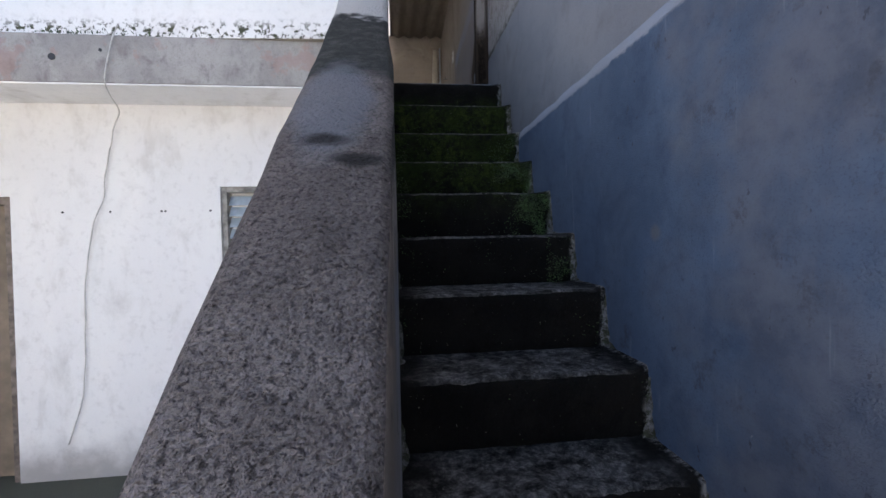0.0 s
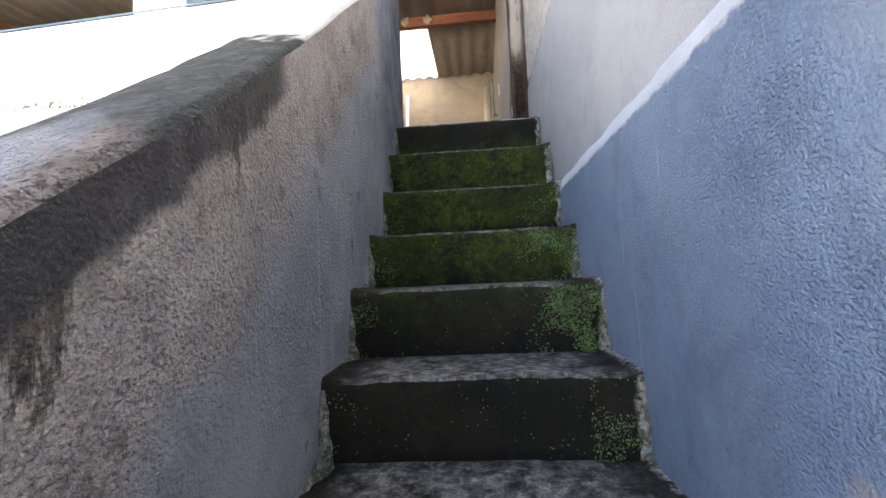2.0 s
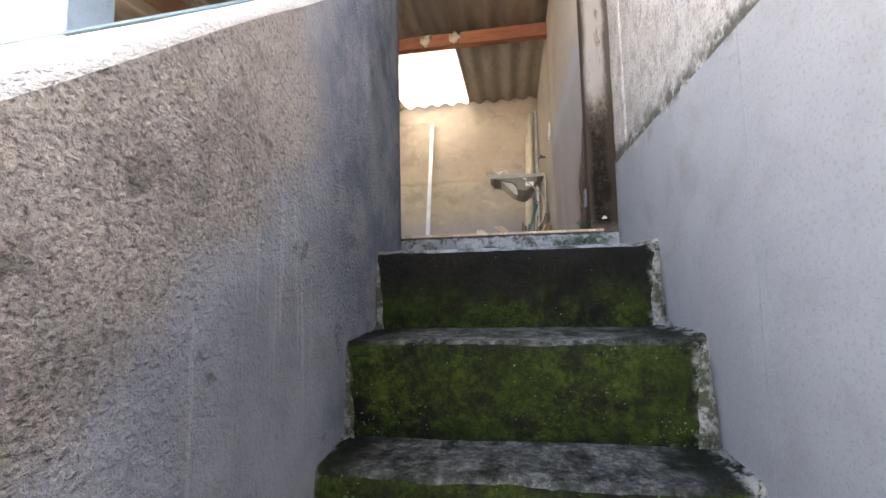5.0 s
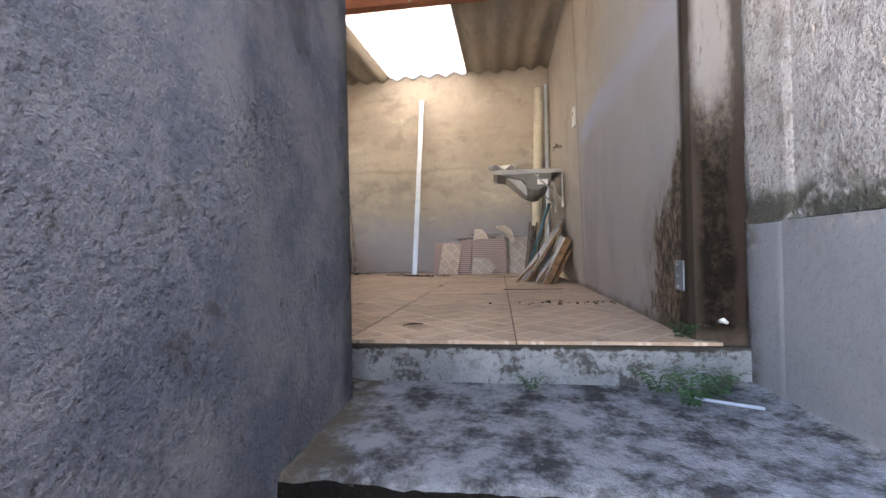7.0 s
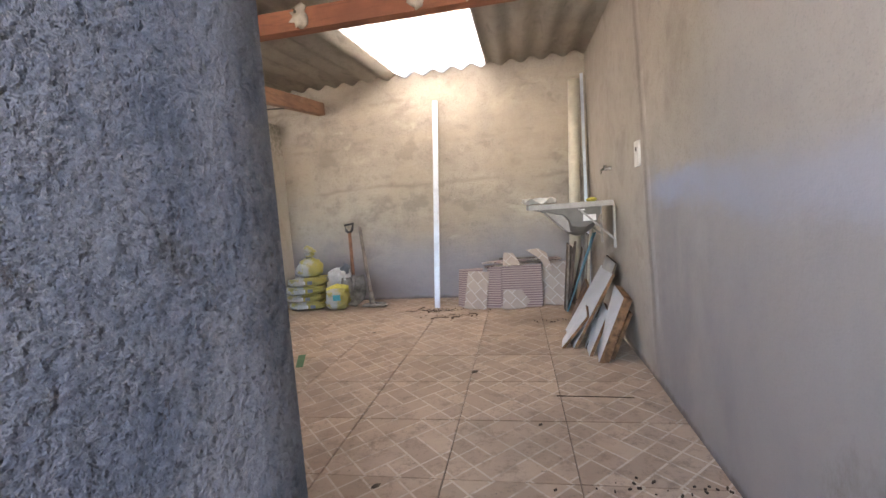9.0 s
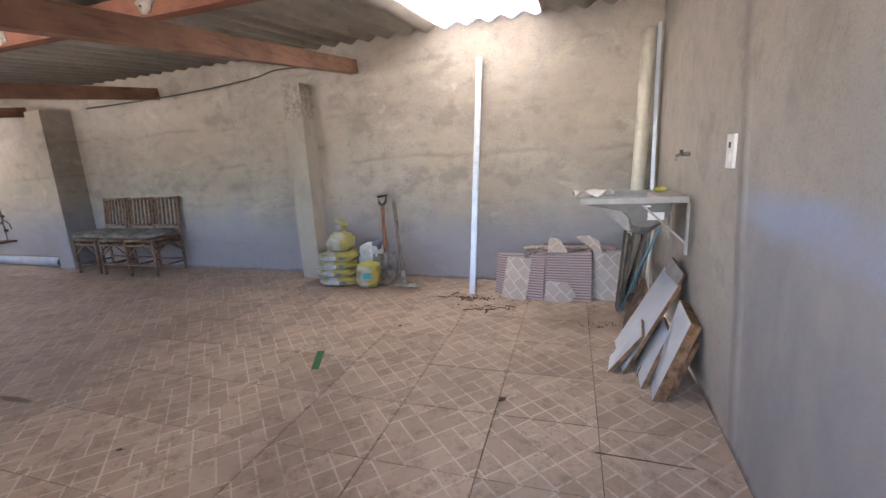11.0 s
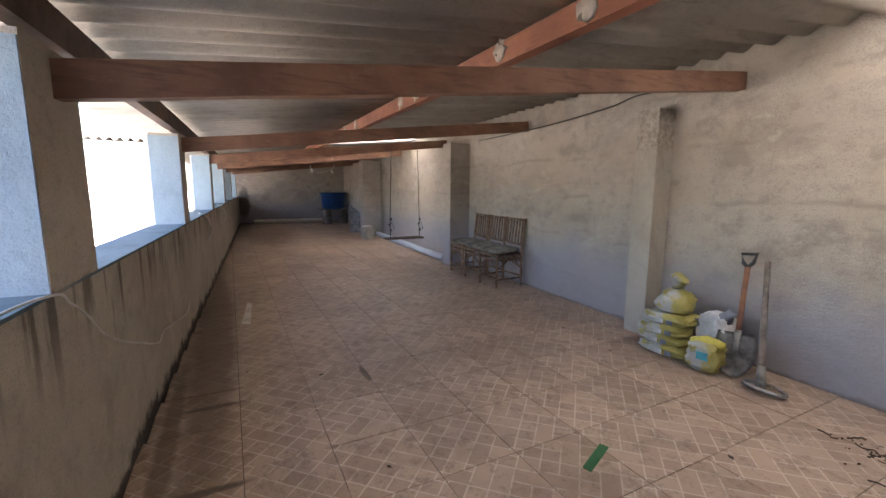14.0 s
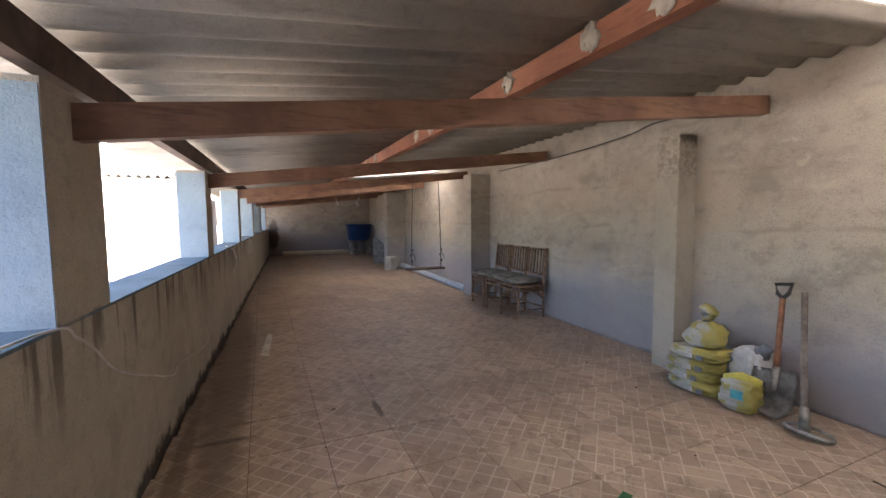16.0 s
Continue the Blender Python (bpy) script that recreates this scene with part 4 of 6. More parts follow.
for i, (xa, xb) in enumerate([(-1.66, -1.28), (-3.98, -3.72), (-6.30, -6.04), (-8.6, -8.34), (-10.9, -10.64), (-13.2, -12.94)]):
    structure("pillar_front", (xa, xb, 3.302, 3.502, 3.702, 4.42), M["front"], "cement pillar between openings", m=SKEW_F)
    structure("reveal", (xb + 0.001, xb + 0.006, 3.302, 3.5, 3.702, 4.40), M["reveal"], "reveal with blue sky light put into its colour", m=SKEW_F)
    structure("reveal", (xa - 0.006, xa - 0.001, 3.302, 3.5, 3.702, 4.40), M["reveal"], "reveal with blue sky light put into its colour", m=SKEW_F)
    structure("pillar_outside", (xa - 0.004, xb + 0.004, 3.288, 3.30, 3.70, 4.40), M["white"], m=SKEW_F)
structure("sill", (FAR - 1, -0.11, 3.285, 3.502, 3.701, 3.712), M["sill"], "blue grey sill", m=SKEW_F)
structure("pillar_back", (-2.155, -1.965, 6.90, 7.12, 2.82, 4.62), M["pillar"], "cement pillar with a chipped head", 0.006)
structure("pillar_back", (-5.58, -5.33, 6.88, 7.25, 2.82, 4.66), M["back"], "cement pillar", 0.006)
structure("pillar_back", (-10.3, -10.0, 6.9, 7.45, 2.82, 4.66), M["back"], "cement pillar", 0.006)

# roof: corrugated sheets, rafters, purlins
PITCH, AMP = 0.177, 0.021
def sheet_mesh(x0, x1, y0, y1, lift=0.0):
    bm = bmesh.new()
    nseg = max(8, int(round((x1 - x0) / PITCH * 10)))
    rows = []
    for y in (y0, y1):
        rows.append([(x0 + (x1 - x0) * i / nseg, y, ROOF(y) + lift + AMP + AMP * math.cos(2 * math.pi * (x0 + (x1 - x0) * i / nseg) / PITCH)) for i in range(nseg + 1)])
    low = [[bm.verts.new(p) for p in r] for r in rows]
    high = [[bm.verts.new((p[0], p[1], p[2] + 0.006)) for p in r] for r in rows]
    for i in range(nseg):
        bm.faces.new((low[0][i], low[0][i + 1], low[1][i + 1], low[1][i]))
        bm.faces.new((high[0][i], high[1][i], high[1][i + 1], high[0][i + 1]))
        for r in (0, 1):
            bm.faces.new((low[r][i], low[r][i + 1], high[r][i + 1], high[r][i]))
    for i in (0, nseg):
        bm.faces.new((low[0][i], low[1][i], high[1][i], high[0][i]))
    return bm


roof_solid = bmesh.new()
SKY = [(-0.705, 0.165), (-7.45, -6.6)]
bms = []
edges = [1.05, 0.165, -0.705] + [-0.705 - 0.885 * i for i in range(1, 17)]
tmp_meshes = []
for (xb, xa) in zip(edges, edges[1:]):
    clear = any(abs((xa + xb) / 2 - (s[0] + s[1]) / 2) < 0.45 for s in SKY)
    for y0, y1, lift in ((3.10, 5.32, 0.0), (5.20, 7.05 + max(0, -xa) * 0.036, 0.008)):
        if clear and lift:
            o = obj("skylight_sheet", sheet_mesh(xa - 0.04, xb + 0.04, y0, y1, 0.012), M["clear"], smooth=True)
            tagged(o, "translucent corrugated roof sheet letting in daylight", "", "", "structure")
            continue
        b2 = sheet_mesh(xa - 0.035, xb, y0, y1, lift)
        me = bpy.data.meshes.new("t")
        b2.to_mesh(me)
        b2.free()
        roof_solid.from_mesh(me)
        bpy.data.meshes.remove(me)
tagged(obj("ceiling", roof_solid, M["sheet"], smooth=True), "grey corrugated fibre cement roof sheets seen from below", "", "", "structure")


def beam(name, p, q, w, h, material, label):
    """A timber from p to q (centres of its underside), w wide and h high."""
    p, q = Vector(p), Vector(q)
    d = q - p
    L = d.length
    m = Matrix.Translation(p) @ d.to_track_quat("X", "Z").to_matrix().to_4x4()
    bm = bmesh.new()
    ns = 12
    vs = []
    for i in range(ns + 1):
        x = L * i / ns
        ring = []
        for (y, z) in ((-w / 2, 0), (w / 2, 0), (w / 2, h), (-w / 2, h)):
            wv2 = 0.004 * noise.noise(Vector((x * 3 + p.x, y * 9, z * 9)))
            ring.append(bm.verts.new((x, y + wv2, z + wv2)))
        vs.append(ring)
    for a, c2 in zip(vs, vs[1:]):
        for j in range(4):
            bm.faces.new((a[j], a[(j + 1) % 4], c2[(j + 1) % 4], c2[j]))
    bm.faces.new(vs[0][::-1])
    bm.faces.new(vs[-1])
    for v in bm.verts:
        v.co = m @ v.co
    o = obj(name, bm, material)
    return tagged(o, label, "", "", "structure")


for i, x in enumerate((-1.49, -3.88, -6.1, -8.35, -10.6, -12.85)):
    yf = 3.42 + 0.055 * (-1.6 - x)
    beam("beam", (x, yf, 4.648 + (yf - 7.03) * 0.106), (x, 7.02 + max(0, -x) * 0.03, 4.667), 0.07, 0.115, M["beam"], "reddish brown timber rafter stained with mortar")
beam("purlin", (FAR, 5.36, 4.625), (SIDE, 5.20, 4.622), 0.065, 0.105, M["purlin"], "reddish brown timber purlin with mortar marks")
beam("purlin", (FAR, 4.12, 4.44), (0.1, 3.40, 4.44), 0.06, 0.11, M["purlin_dark"], "dark timber purlin over the openings")

# floor
structure("floor_slab", (FAR, SIDE, 3.60, 7.5, 2.792, 2.817), M["grout"], "mortar bed under the tiles")
structure("floor_sill", (-0.1, 0.98, 3.560, 3.599, 2.60, 2.815), M["bare"], "rough concrete edge of the upper floor", 0.004)
floor = tagged(new("floor"), "beige pink ceramic floor tiles printed with a diagonal block pattern, dusty", "floor", "", "structure")


def label_plate(parent, name, centre, size, material, rz=0.0):
    bm = bmesh.new()
    bm_box(bm, -size[0] / 2, size[0] / 2, -size[1] / 2, size[1] / 2, -size[2] / 2, size[2] / 2, pose(*centre, 0, 0, rz))
    return part(name, bm, material, parent)


def tube_part(name, points, radius, material, parent, label="", sides=10, caps=True):
    bm = bmesh.new()
    bm_tube(bm, points, radius, sides, caps)
    return part(name, bm, material, parent, label, smooth=True)


def single(name, bm, material, label, category, group="", smooth=False, bevel=0.0, at=None, rz=0.0):
    o = obj(name, bm, material, smooth, bevel)
    if at is not None:
        o.matrix_world = pose(*at, 0, 0, rz)
    return tagged(o, label, category, group)


def wandering(points, steps=6, amount=0.004):
    """A smooth line through the points."""
    p = [Vector(q) for q in points]
    p = [p[0] * 2 - p[1], *p, p[-1] * 2 - p[-2]]
    out = []
    for i in range(1, len(p) - 2):
        for k in range(steps):
            t = k / steps
            a, b2, c2, d = p[i - 1], p[i], p[i + 1], p[i + 2]
            q = 0.5 * (2 * b2 + (c2 - a) * t + (2 * a - 5 * b2 + 4 * c2 - d) * t * t + (-a + 3 * b2 - 3 * c2 + d) * t ** 3)
            out.append(q + Vector((noise.noise(q * 9), noise.noise(q * 9 + Vector((5, 0, 0))), 0)) * amount)
    out.append(p[-2])
    return out


# chairs of cane with cushions
def make_chair(name_seed):
    ch = thing("cane_chair", "rustic brown cane chair with a slatted back against the wall", "chair", "chairs along the wall")
    W, D, SEAT, TOP = 0.36, 0.36, 0.385, 0.82
    rng = random.Random(name_seed)
    for sx in (-1, 1):
        for sy in (-1, 1):
            x, y = sx * W / 2, sy * D / 2
            top = TOP if sy > 0 else SEAT
            lean = 0.05 if sy > 0 else 0
            pts = [(x, y - (0.0 if sy > 0 else 0.0), 0), (x + rng.uniform(-.004, .004), y, 0.2), (x, y, SEAT)]
            if sy > 0:
                pts += [(x, y + lean * 0.5, 0.6), (x, y + lean, TOP)]
            tube_part("leg", pts, 0.0155, M["cane"], ch)
    for z in (SEAT, SEAT - 0.05):
        tube_part("seat_rail", [(-W / 2, -D / 2, z), (W / 2, -D / 2, z)], 0.012, M["cane"], ch)
        tube_part("seat_rail", [(-W / 2, D / 2, z), (W / 2, D / 2, z)], 0.012, M["cane"], ch)
        for sx in (-1, 1):
            tube_part("seat_rail", [(sx * W / 2, -D / 2, z), (sx * W / 2, D / 2, z)], 0.012, M["cane"], ch)
    for sx in (-1, 1):
        tube_part("stretcher", [(sx * W / 2, -D / 2, 0.1), (sx * W / 2, D / 2, 0.1)], 0.010, M["cane"], ch)
        for sgn in (-1, 1):
            tube_part("brace", [(sx * W / 2, sgn * D / 2, 0.22), (sx * W / 2, sgn * 0.03, SEAT - 0.06)], 0.009, M["cane"], ch)
    for sy in (-1, 1):
        tube_part("stretcher", [(-W / 2, sy * D / 2, 0.12), (W / 2, sy * D / 2, 0.12)], 0.010, M["cane"], ch)
        for sgn in (-1, 1):
            tube_part("brace", [(sgn * W / 2, sy * D / 2, 0.22), (sgn * 0.03, sy * D / 2, SEAT - 0.06)], 0.009, M["cane"], ch)
    for z, yy in ((0.80, 0.048), (0.50, 0.016)):
        tube_part("back_rail", [(-W / 2 - 0.01, D / 2 + yy, z), (W / 2 + 0.01, D / 2 + yy, z)], 0.012, M["cane"], ch)
    for i in range(6):
        x = -W / 2 + W * (i + 0.7) / 6.4
        tube_part("slat", [(x + rng.uniform(-.006, .006), D / 2 + 0.014, 0.5), (x, D / 2 + 0.03, 0.65), (x + rng.uniform(-.006, .006), D / 2 + 0.047, 0.815)], 0.0105, M["cane"], ch, sides=8)
    bm = bmesh.new()
    bm_box(bm, -W / 2, W / 2, -D / 2, D / 2, SEAT + 0.008, SEAT + 0.016)
    part("seat", bm, M["cane"], ch)
    return ch


def make_cushion(seed):
    bm = bmesh.new()
    bmesh.ops.create_uvsphere(bm, u_segments=28, v_segments=14, radius=1)
    for v in bm.verts:
        x, y, z = v.co
        f = lambda q: math.copysign(abs(q) ** 0.55, q)
        v.co = (f(x) * 0.205, f(y) * 0.2, z * 0.036 + 0.012 * noise.noise(Vector((x * 3, y * 3, seed))))
    o = obj("seat_cushion", bm, M["cushion"], smooth=True)
    return tagged(o, "flat worn grey green seat cushion on a cane chair", "cushion", "cushions on the chairs")


chair = make_chair(3)
spots = [(-4.02, 6.90, 2.0), (-4.42, 6.915, 1.0), (-4.86, 6.93, -3.0)]
chair.matrix_world = pose(spots[0][0], spots[0][1], FLOOR + 0.001, 0, 0, spots[0][2])
for (x, y, r) in spots[1:]:
    copy_thing(chair, pose(x, y, FLOOR + 0.001, 0, 0, r))
for i, (x, y, r) in enumerate(spots):
    c2 = make_cushion(i * 7)
    c2.matrix_world = pose(x, y - 0.02, FLOOR + 0.441, 2, 0, r + i * 3)


# sacks of tile adhesive
m, b = blank("sack_print", 0.55)
oz, ox = axis(m, "Z", "object"), axis(m, "X", "object")
face = ramp(m, arith(m, "ADD", ox, arith(m, "MULTIPLY", noise_node(m, 12, coords="object", detail=6), 0.3)), 0.2, 0.12)
c = mix(m, face, (0.38, 0.32, 0.085), (0.40, 0.40, 0.37))
c = mix(m, ramp(m, noise_node(m, 12, coords="object", detail=7, rough=0.7), 0.52, 0.58), c, (0.38, 0.33, 0.10))
c = mix(m, arith(m, "MULTIPLY", ramp(m, noise_node(m, 14, coords="object", detail=6), 0.58, 0.66), 0.6), c, (0.2, 0.2, 0.13))
paint(m, b, c)
bump(m, b, noise_node(m, 14, coords="object", distortion=1.0), 0.6, 0.012)
M["sackprint"] = m


def sack(name, label, w, d, h, at, rz, material, tied=False, seed=0, tilt=(0, 0)):
    t = thing(name, label, "sack", "sacks at the wall")
    t.matrix_world = pose(*at, tilt[0], tilt[1], rz)
    bm = bmesh.new()
    bmesh.ops.create_uvsphere(bm, u_segments=32, v_segments=20, radius=1)
    for v in bm.verts:
        x, y, z = v.co
        f = lambda q, e: math.copysign(abs(q) ** e, q)
        q = Vector((x * 2.2 + seed, y * 2.2, z * 2.2))
        crease = 0.03 * noise.noise(q * 1.5) + 0.018 * noise.noise(q * 4)
        sx, sy, sz = f(x, 0.5) * (w / 2 + crease), f(y, 0.5) * (d / 2 + crease), f(z, 0.7) * h / 2
        if tied:
            top = max(0.0, z)
            k = 1 - 0.8 * top ** 1.4
            sx, sy = sx * k, sy * k
        v.co = (sx, sy, sz + h / 2 + crease * 0.5 * (abs(z) < 0.9))
        v.co.z = max(v.co.z, 0.0)
    part("bag", bm, material, t, smooth=True)
    if tied:
        bm = bmesh.new()
        r = [0.035, 0.028, 0.05, 0.065, 0.05]
        bm_tube(bm, [(0, 0, h * 0.93), (0.004, 0, h * 0.99), (0.008, 0, h + 0.035), (0.014, 0, h + 0.065), (0.03, 0.0, h + 0.085)], r, 14)
        for v in bm.verts:
            v.co += Vector((v.co.y, v.co.x, 0)) * 0.5 * noise.noise(v.co * 40)
        part("neck", bm, material, t, smooth=True)
        tube_part("tie", [(0.033 * math.cos(a), 0.033 * math.sin(a), h * 0.985) for a in np.linspace(0, 6.28, 16)], 0.004, M["sackgrey"], t, sides=6)
    return t


sx0, sy0 = -1.665, 6.765
for i in range(4):
    s = sack("cement_sack", "yellow and white printed cement sack lying in a stack", 0.35, 0.26, 0.079, (sx0 + (0.02, -0.015, 0.0, 0.015)[i], sy0 + (0.0, 0.01, -0.01, 0.01)[i], FLOOR + 0.074 * i), (8, 3, 12, 5)[i], M["sackprint"], seed=i * 3.3)
    label_plate(s, "printed_mark", (0.07, -0.146, 0.04), (0.045, 0.006, 0.03), M["sackgrey"])
    label_plate(s, "printed_mark", (0.0, -0.146, 0.04), (0.05, 0.006, 0.03), M["sackwhite"])
sack("tied_sack", "yellow and white sack with a tied neck on the stack", 0.235, 0.2, 0.19, (sx0 + 0.03, sy0 + 0.03, FLOOR + 0.296), 20, M["sackprint"], tied=True, seed=21)
s = sack("grey_sack", "crumpled grey paper sack with an open folded mouth", 0.21, 0.16, 0.36, (-1.38, 6.87, FLOOR), -12, M["sackwhite"], seed=31)
label_plate(s, "side_band", (-0.1, -0.045, 0.19), (0.04, 0.06, 0.2), M["sackgrey"], 20)
tube_part("mouth", [(0.06, 0, 0.33), (0.09, 0.0, 0.37), (0.1, 0.01, 0.39)], [0.05, 0.03, 0.036], M["sackgrey"], s)
s = sack("small_sack", "small yellow and white sack of grout with a turquoise print", 0.2, 0.16, 0.2, (-1.33, 6.69, FLOOR), 10, M["sackprint"], seed=43)
label_plate(s, "printed_panel", (0.01, -0.083, 0.12), (0.07, 0.008, 0.05), M["cyan"])
tube_part("folded_top", [(-0.09, 0.0, 0.175), (0.0, 0.0, 0.2), (0.1, 0.01, 0.185)], [0.03, 0.04, 0.03], M["yellow"], s)

# shovel
sh = thing("shovel", "shovel, red brown shaft and black grip, leaning on the wall", "shovel", at=(0, 0, 0))
T, B = Vector((-1.285, 6.985, 3.60)), Vector((-1.175, 6.72, 2.835))
ax = (T - B).normalized()
side = Vector((1, 0, 0))
side = (side - ax * side.dot(ax)).normalized()
fr = ax.cross(side)
tube_part("shaft", [B + ax * 0.27, B + ax * 0.45, T - ax * 0.1], 0.0165, M["handle_wood"], sh)
tube_part("grip", [T - ax * 0.13, T - ax * 0.1, T - ax * 0.07 - side * 0.03, T - ax * 0.01 - side * 0.045, T - ax * 0.01 + side * 0.045, T - ax * 0.07 + side * 0.03, T - ax * 0.1, T - ax * 0.13], 0.0125, M["black"], sh, "black plastic grip")
tube_part("socket", [B + ax * 0.16, B + ax * 0.30], [0.012, 0.021], M["steel"], sh)
bm = bmesh.new()
rows = []
for i in range(13):
    t = i / 12
    half = 0.122 * math.sqrt(max(0.0, 1 - (1 - min(1, t * 1.75)) ** 2)) * (1 - 0.12 * max(0, t - 0.8) / 0.2)
    row = []
    for j in range(9):
        s2 = j / 4 - 1
        p = B + ax * (0.285 * t) + side * (half * s2) - fr * (0.03 * s2 * s2 - 0.012 * math.sin(t * 3.1) - 0.004)
        row.append(bm.verts.new(p))
    rows.append(row)
for a, c2 in zip(rows, rows[1:]):
    for j in range(8):
        bm.faces.new((a[j], a[j + 1], c2[j + 1], c2[j]))
bmesh.ops.solidify(bm, geom=list(bm.faces), thickness=0.004)
part("blade", bm, M["steel"], sh, "scratched steel blade", smooth=True)

# hoe standing on its head
ho = thing("hoe", "hoe with a grey wooden shaft leaning head down", "hoe")
tube_part("shaft", [(-1.005, 6.70, 2.86), (-1.10, 6.86, 3.2), (-1.175, 6.985, 3.555)], 0.0165, M["grey_wood"], ho)
tube_part("collar", [(-1.0, 6.69, 2.84), (-1.03, 6.745, 2.96)], [0.028, 0.021], M["steel"], ho)
for s2, y in ((1, 6.64), (-1, 6.77)):
    bm = bmesh.new()
    pts = [(-0.985 + 0.11 * math.cos(a), 6.70 + s2 * -0.055 * math.sin(a), FLOOR + 0.02 + 0.012 * math.sin(a)) for a in np.linspace(0.1, 3.04, 12)]
    bm_tube(bm, pts, 0.011, 8)
    part("head_rim", bm, M["steel"], ho, smooth=True)
bm = bmesh.new()
cen = bm.verts.new((-0.99, 6.70, FLOOR + 0.018))
ring = [bm.verts.new((-0.985 + 0.1 * math.cos(a), 6.67 - 0.05 * math.sin(a), FLOOR + 0.022)) for a in np.linspace(0, math.pi, 12)]
for a, c2 in zip(ring, ring[1:]):
    bm.faces.new((cen, a, c2))
bmesh.ops.solidify(bm, geom=list(bm.faces), thickness=0.004)
part("blade", bm, M["steel"], ho, "dusty steel blade")


def bar_between(name, p, q, w, h, material, label, category):
    p, q = Vector(p), Vector(q)
    d = q - p
    m2 = Matrix.Translation(p) @ d.to_track_quat("Z", "Y").to_matrix().to_4x4()
    bm = bmesh.new()
    bm_box(bm, -w / 2, w / 2, -h / 2, h / 2, 0, d.length, m2)
    return single(name, bm, material, label, category, bevel=0.002)


bar_between("screed_bar", (-0.385, 6.595, FLOOR + 0.002), (-0.35, 6.992, 4.66), 0.046, 0.022, M["alu"], "long aluminium screed bar leaning on the wall", "metal bar")
bar_between("thin_bar", (0.915, 6.86, FLOOR + 0.002), (0.938, 6.985, 4.745), 0.026, 0.02, M["alu"], "thin aluminium profile leaning in the corner", "metal bar")
bm = bmesh.new()
bm_tube(bm, [(0.79, 6.82, FLOOR + 0.004), (0.868, 6.955, 4.69)], 0.047, 22)
single("drain_pipe", bm, M["pvc_white"], "thick cream plastic drain pipe leaning in the corner", "pipe", smooth=True)

# sink on brackets
sk = thing("wash_sink", "wall mounted grey resin wash sink with a deep bowl, unfitted", "sink")
x0, x1, y0, y1, zt = 0.40, 0.908, 5.77, 6.20, 3.648
bm = bmesh.new()
def ring_at(pts, z):
    return [bm.verts.new((x, y, z)) for x, y in pts]
outer = [(x0, y0), (x1, y0), (x1, y1), (x0, y1)]
inner = [(x0 + 0.05, y0 + 0.045), (x1 - 0.13, y0 + 0.045), (x1 - 0.13, y1 - 0.045), (x0 + 0.05, y1 - 0.045)]
low = [(x0 + 0.24, y0 + 0.07), (x1 - 0.15, y0 + 0.07), (x1 - 0.15, y1 - 0.09), (x0 + 0.24, y1 - 0.09)]
a1, a2, a3, a4 = ring_at(outer, zt - 0.032), ring_at(outer, zt), ring_at(inner, zt - 0.004), ring_at(low, zt - 0.185)
for r1, r2 in ((a1, a2), (a2, a3), (a3, a4)):
    for k in range(4):
        bm.faces.new((r1[k], r1[(k + 1) % 4], r2[(k + 1) % 4], r2[k]))
bm.faces.new(a4)
part("basin", bm, M["sink"], sk, bevel=0.008)
bm = bmesh.new()
prof = [(0.43, zt - 0.034), (0.61, zt - 0.085), (0.645, zt - 0.13), (0.655, zt - 0.20), (0.70, zt - 0.218), (0.745, zt - 0.215), (0.80, zt - 0.17), (0.83, zt - 0.10), (0.835, zt - 0.034)]
rows = []
for i, y in enumerate(np.linspace(y0 + 0.012, y1 - 0.02, 9)):
    f = 1 - 0.35 * abs(i / 4 - 1) ** 3
    rows.append([bm.verts.new((x, y, zt - 0.034 + (z - zt + 0.034) * f)) for x, z in prof])
for a, c2 in zip(rows, rows[1:]):
    for j in range(len(prof) - 1):
        bm.faces.new((a[j], a[j + 1], c2[j + 1], c2[j]))
bm.faces.new(rows[0])
bm.faces.new(rows[-1][::-1])
part("bowl", bm, M["bowl"], sk, "grey tapered bowl with its underside shade in the colour", smooth=False, bevel=0.004)
label_plate(sk, "sticker", (0.765, y0 + 0.009, zt - 0.098), (0.075, 0.004, 0.038), M["white_plastic"])
label_plate(sk, "sticker", (0.725, y0 + 0.009, zt - 0.048), (0.03, 0.004, 0.008), M["white_plastic"])
for y in (y0 + 0.004, y1 - 0.03):
    br2 = part("bracket", (lambda b3: (bm_tube(b3, [(0.70, y - 0.012, zt - 0.04), (0.902, y - 0.012, zt - 0.235)], 0.006, 6), b3)[1])(bmesh.new()), M["sink"], sk, "dull white steel bracket")
    bm = bmesh.new()
    bm_box(bm, 0.897, 0.909, y - 0.02, y + 0.004, zt - 0.29, zt - 0.033)
    part("wall_rail", bm, M["sink"], br2)
bm = bmesh.new()
bmesh.ops.create_uvsphere(bm, u_segments=14, v_segments=8, radius=1)
for v in bm.verts:
    v.co = Vector((v.co.x * 0.035, v.co.y * 0.03, v.co.z * 0.014)) * (1 + 0.3 * noise.noise(v.co * 2))
single("sponge", bm, M["yellow"], "small crumpled yellow cloth on the sink's rim", "cloth", smooth=True, at=(0.83, 6.07, zt + 0.012))
bm = bmesh.new()
bmesh.ops.create_grid(bm, x_segments=14, y_segments=6, size=1)
for v in bm.verts:
    x, y = v.co.x, v.co.y
    v.co = (x * 0.1, y * 0.035, 0.02 + 0.018 * math.sin(x * 5 + y * 2) + 0.008 * noise.noise(Vector((x * 4, y * 4, 0))))
bmesh.ops.solidify(bm, geom=list(bm.faces), thickness=0.0015)
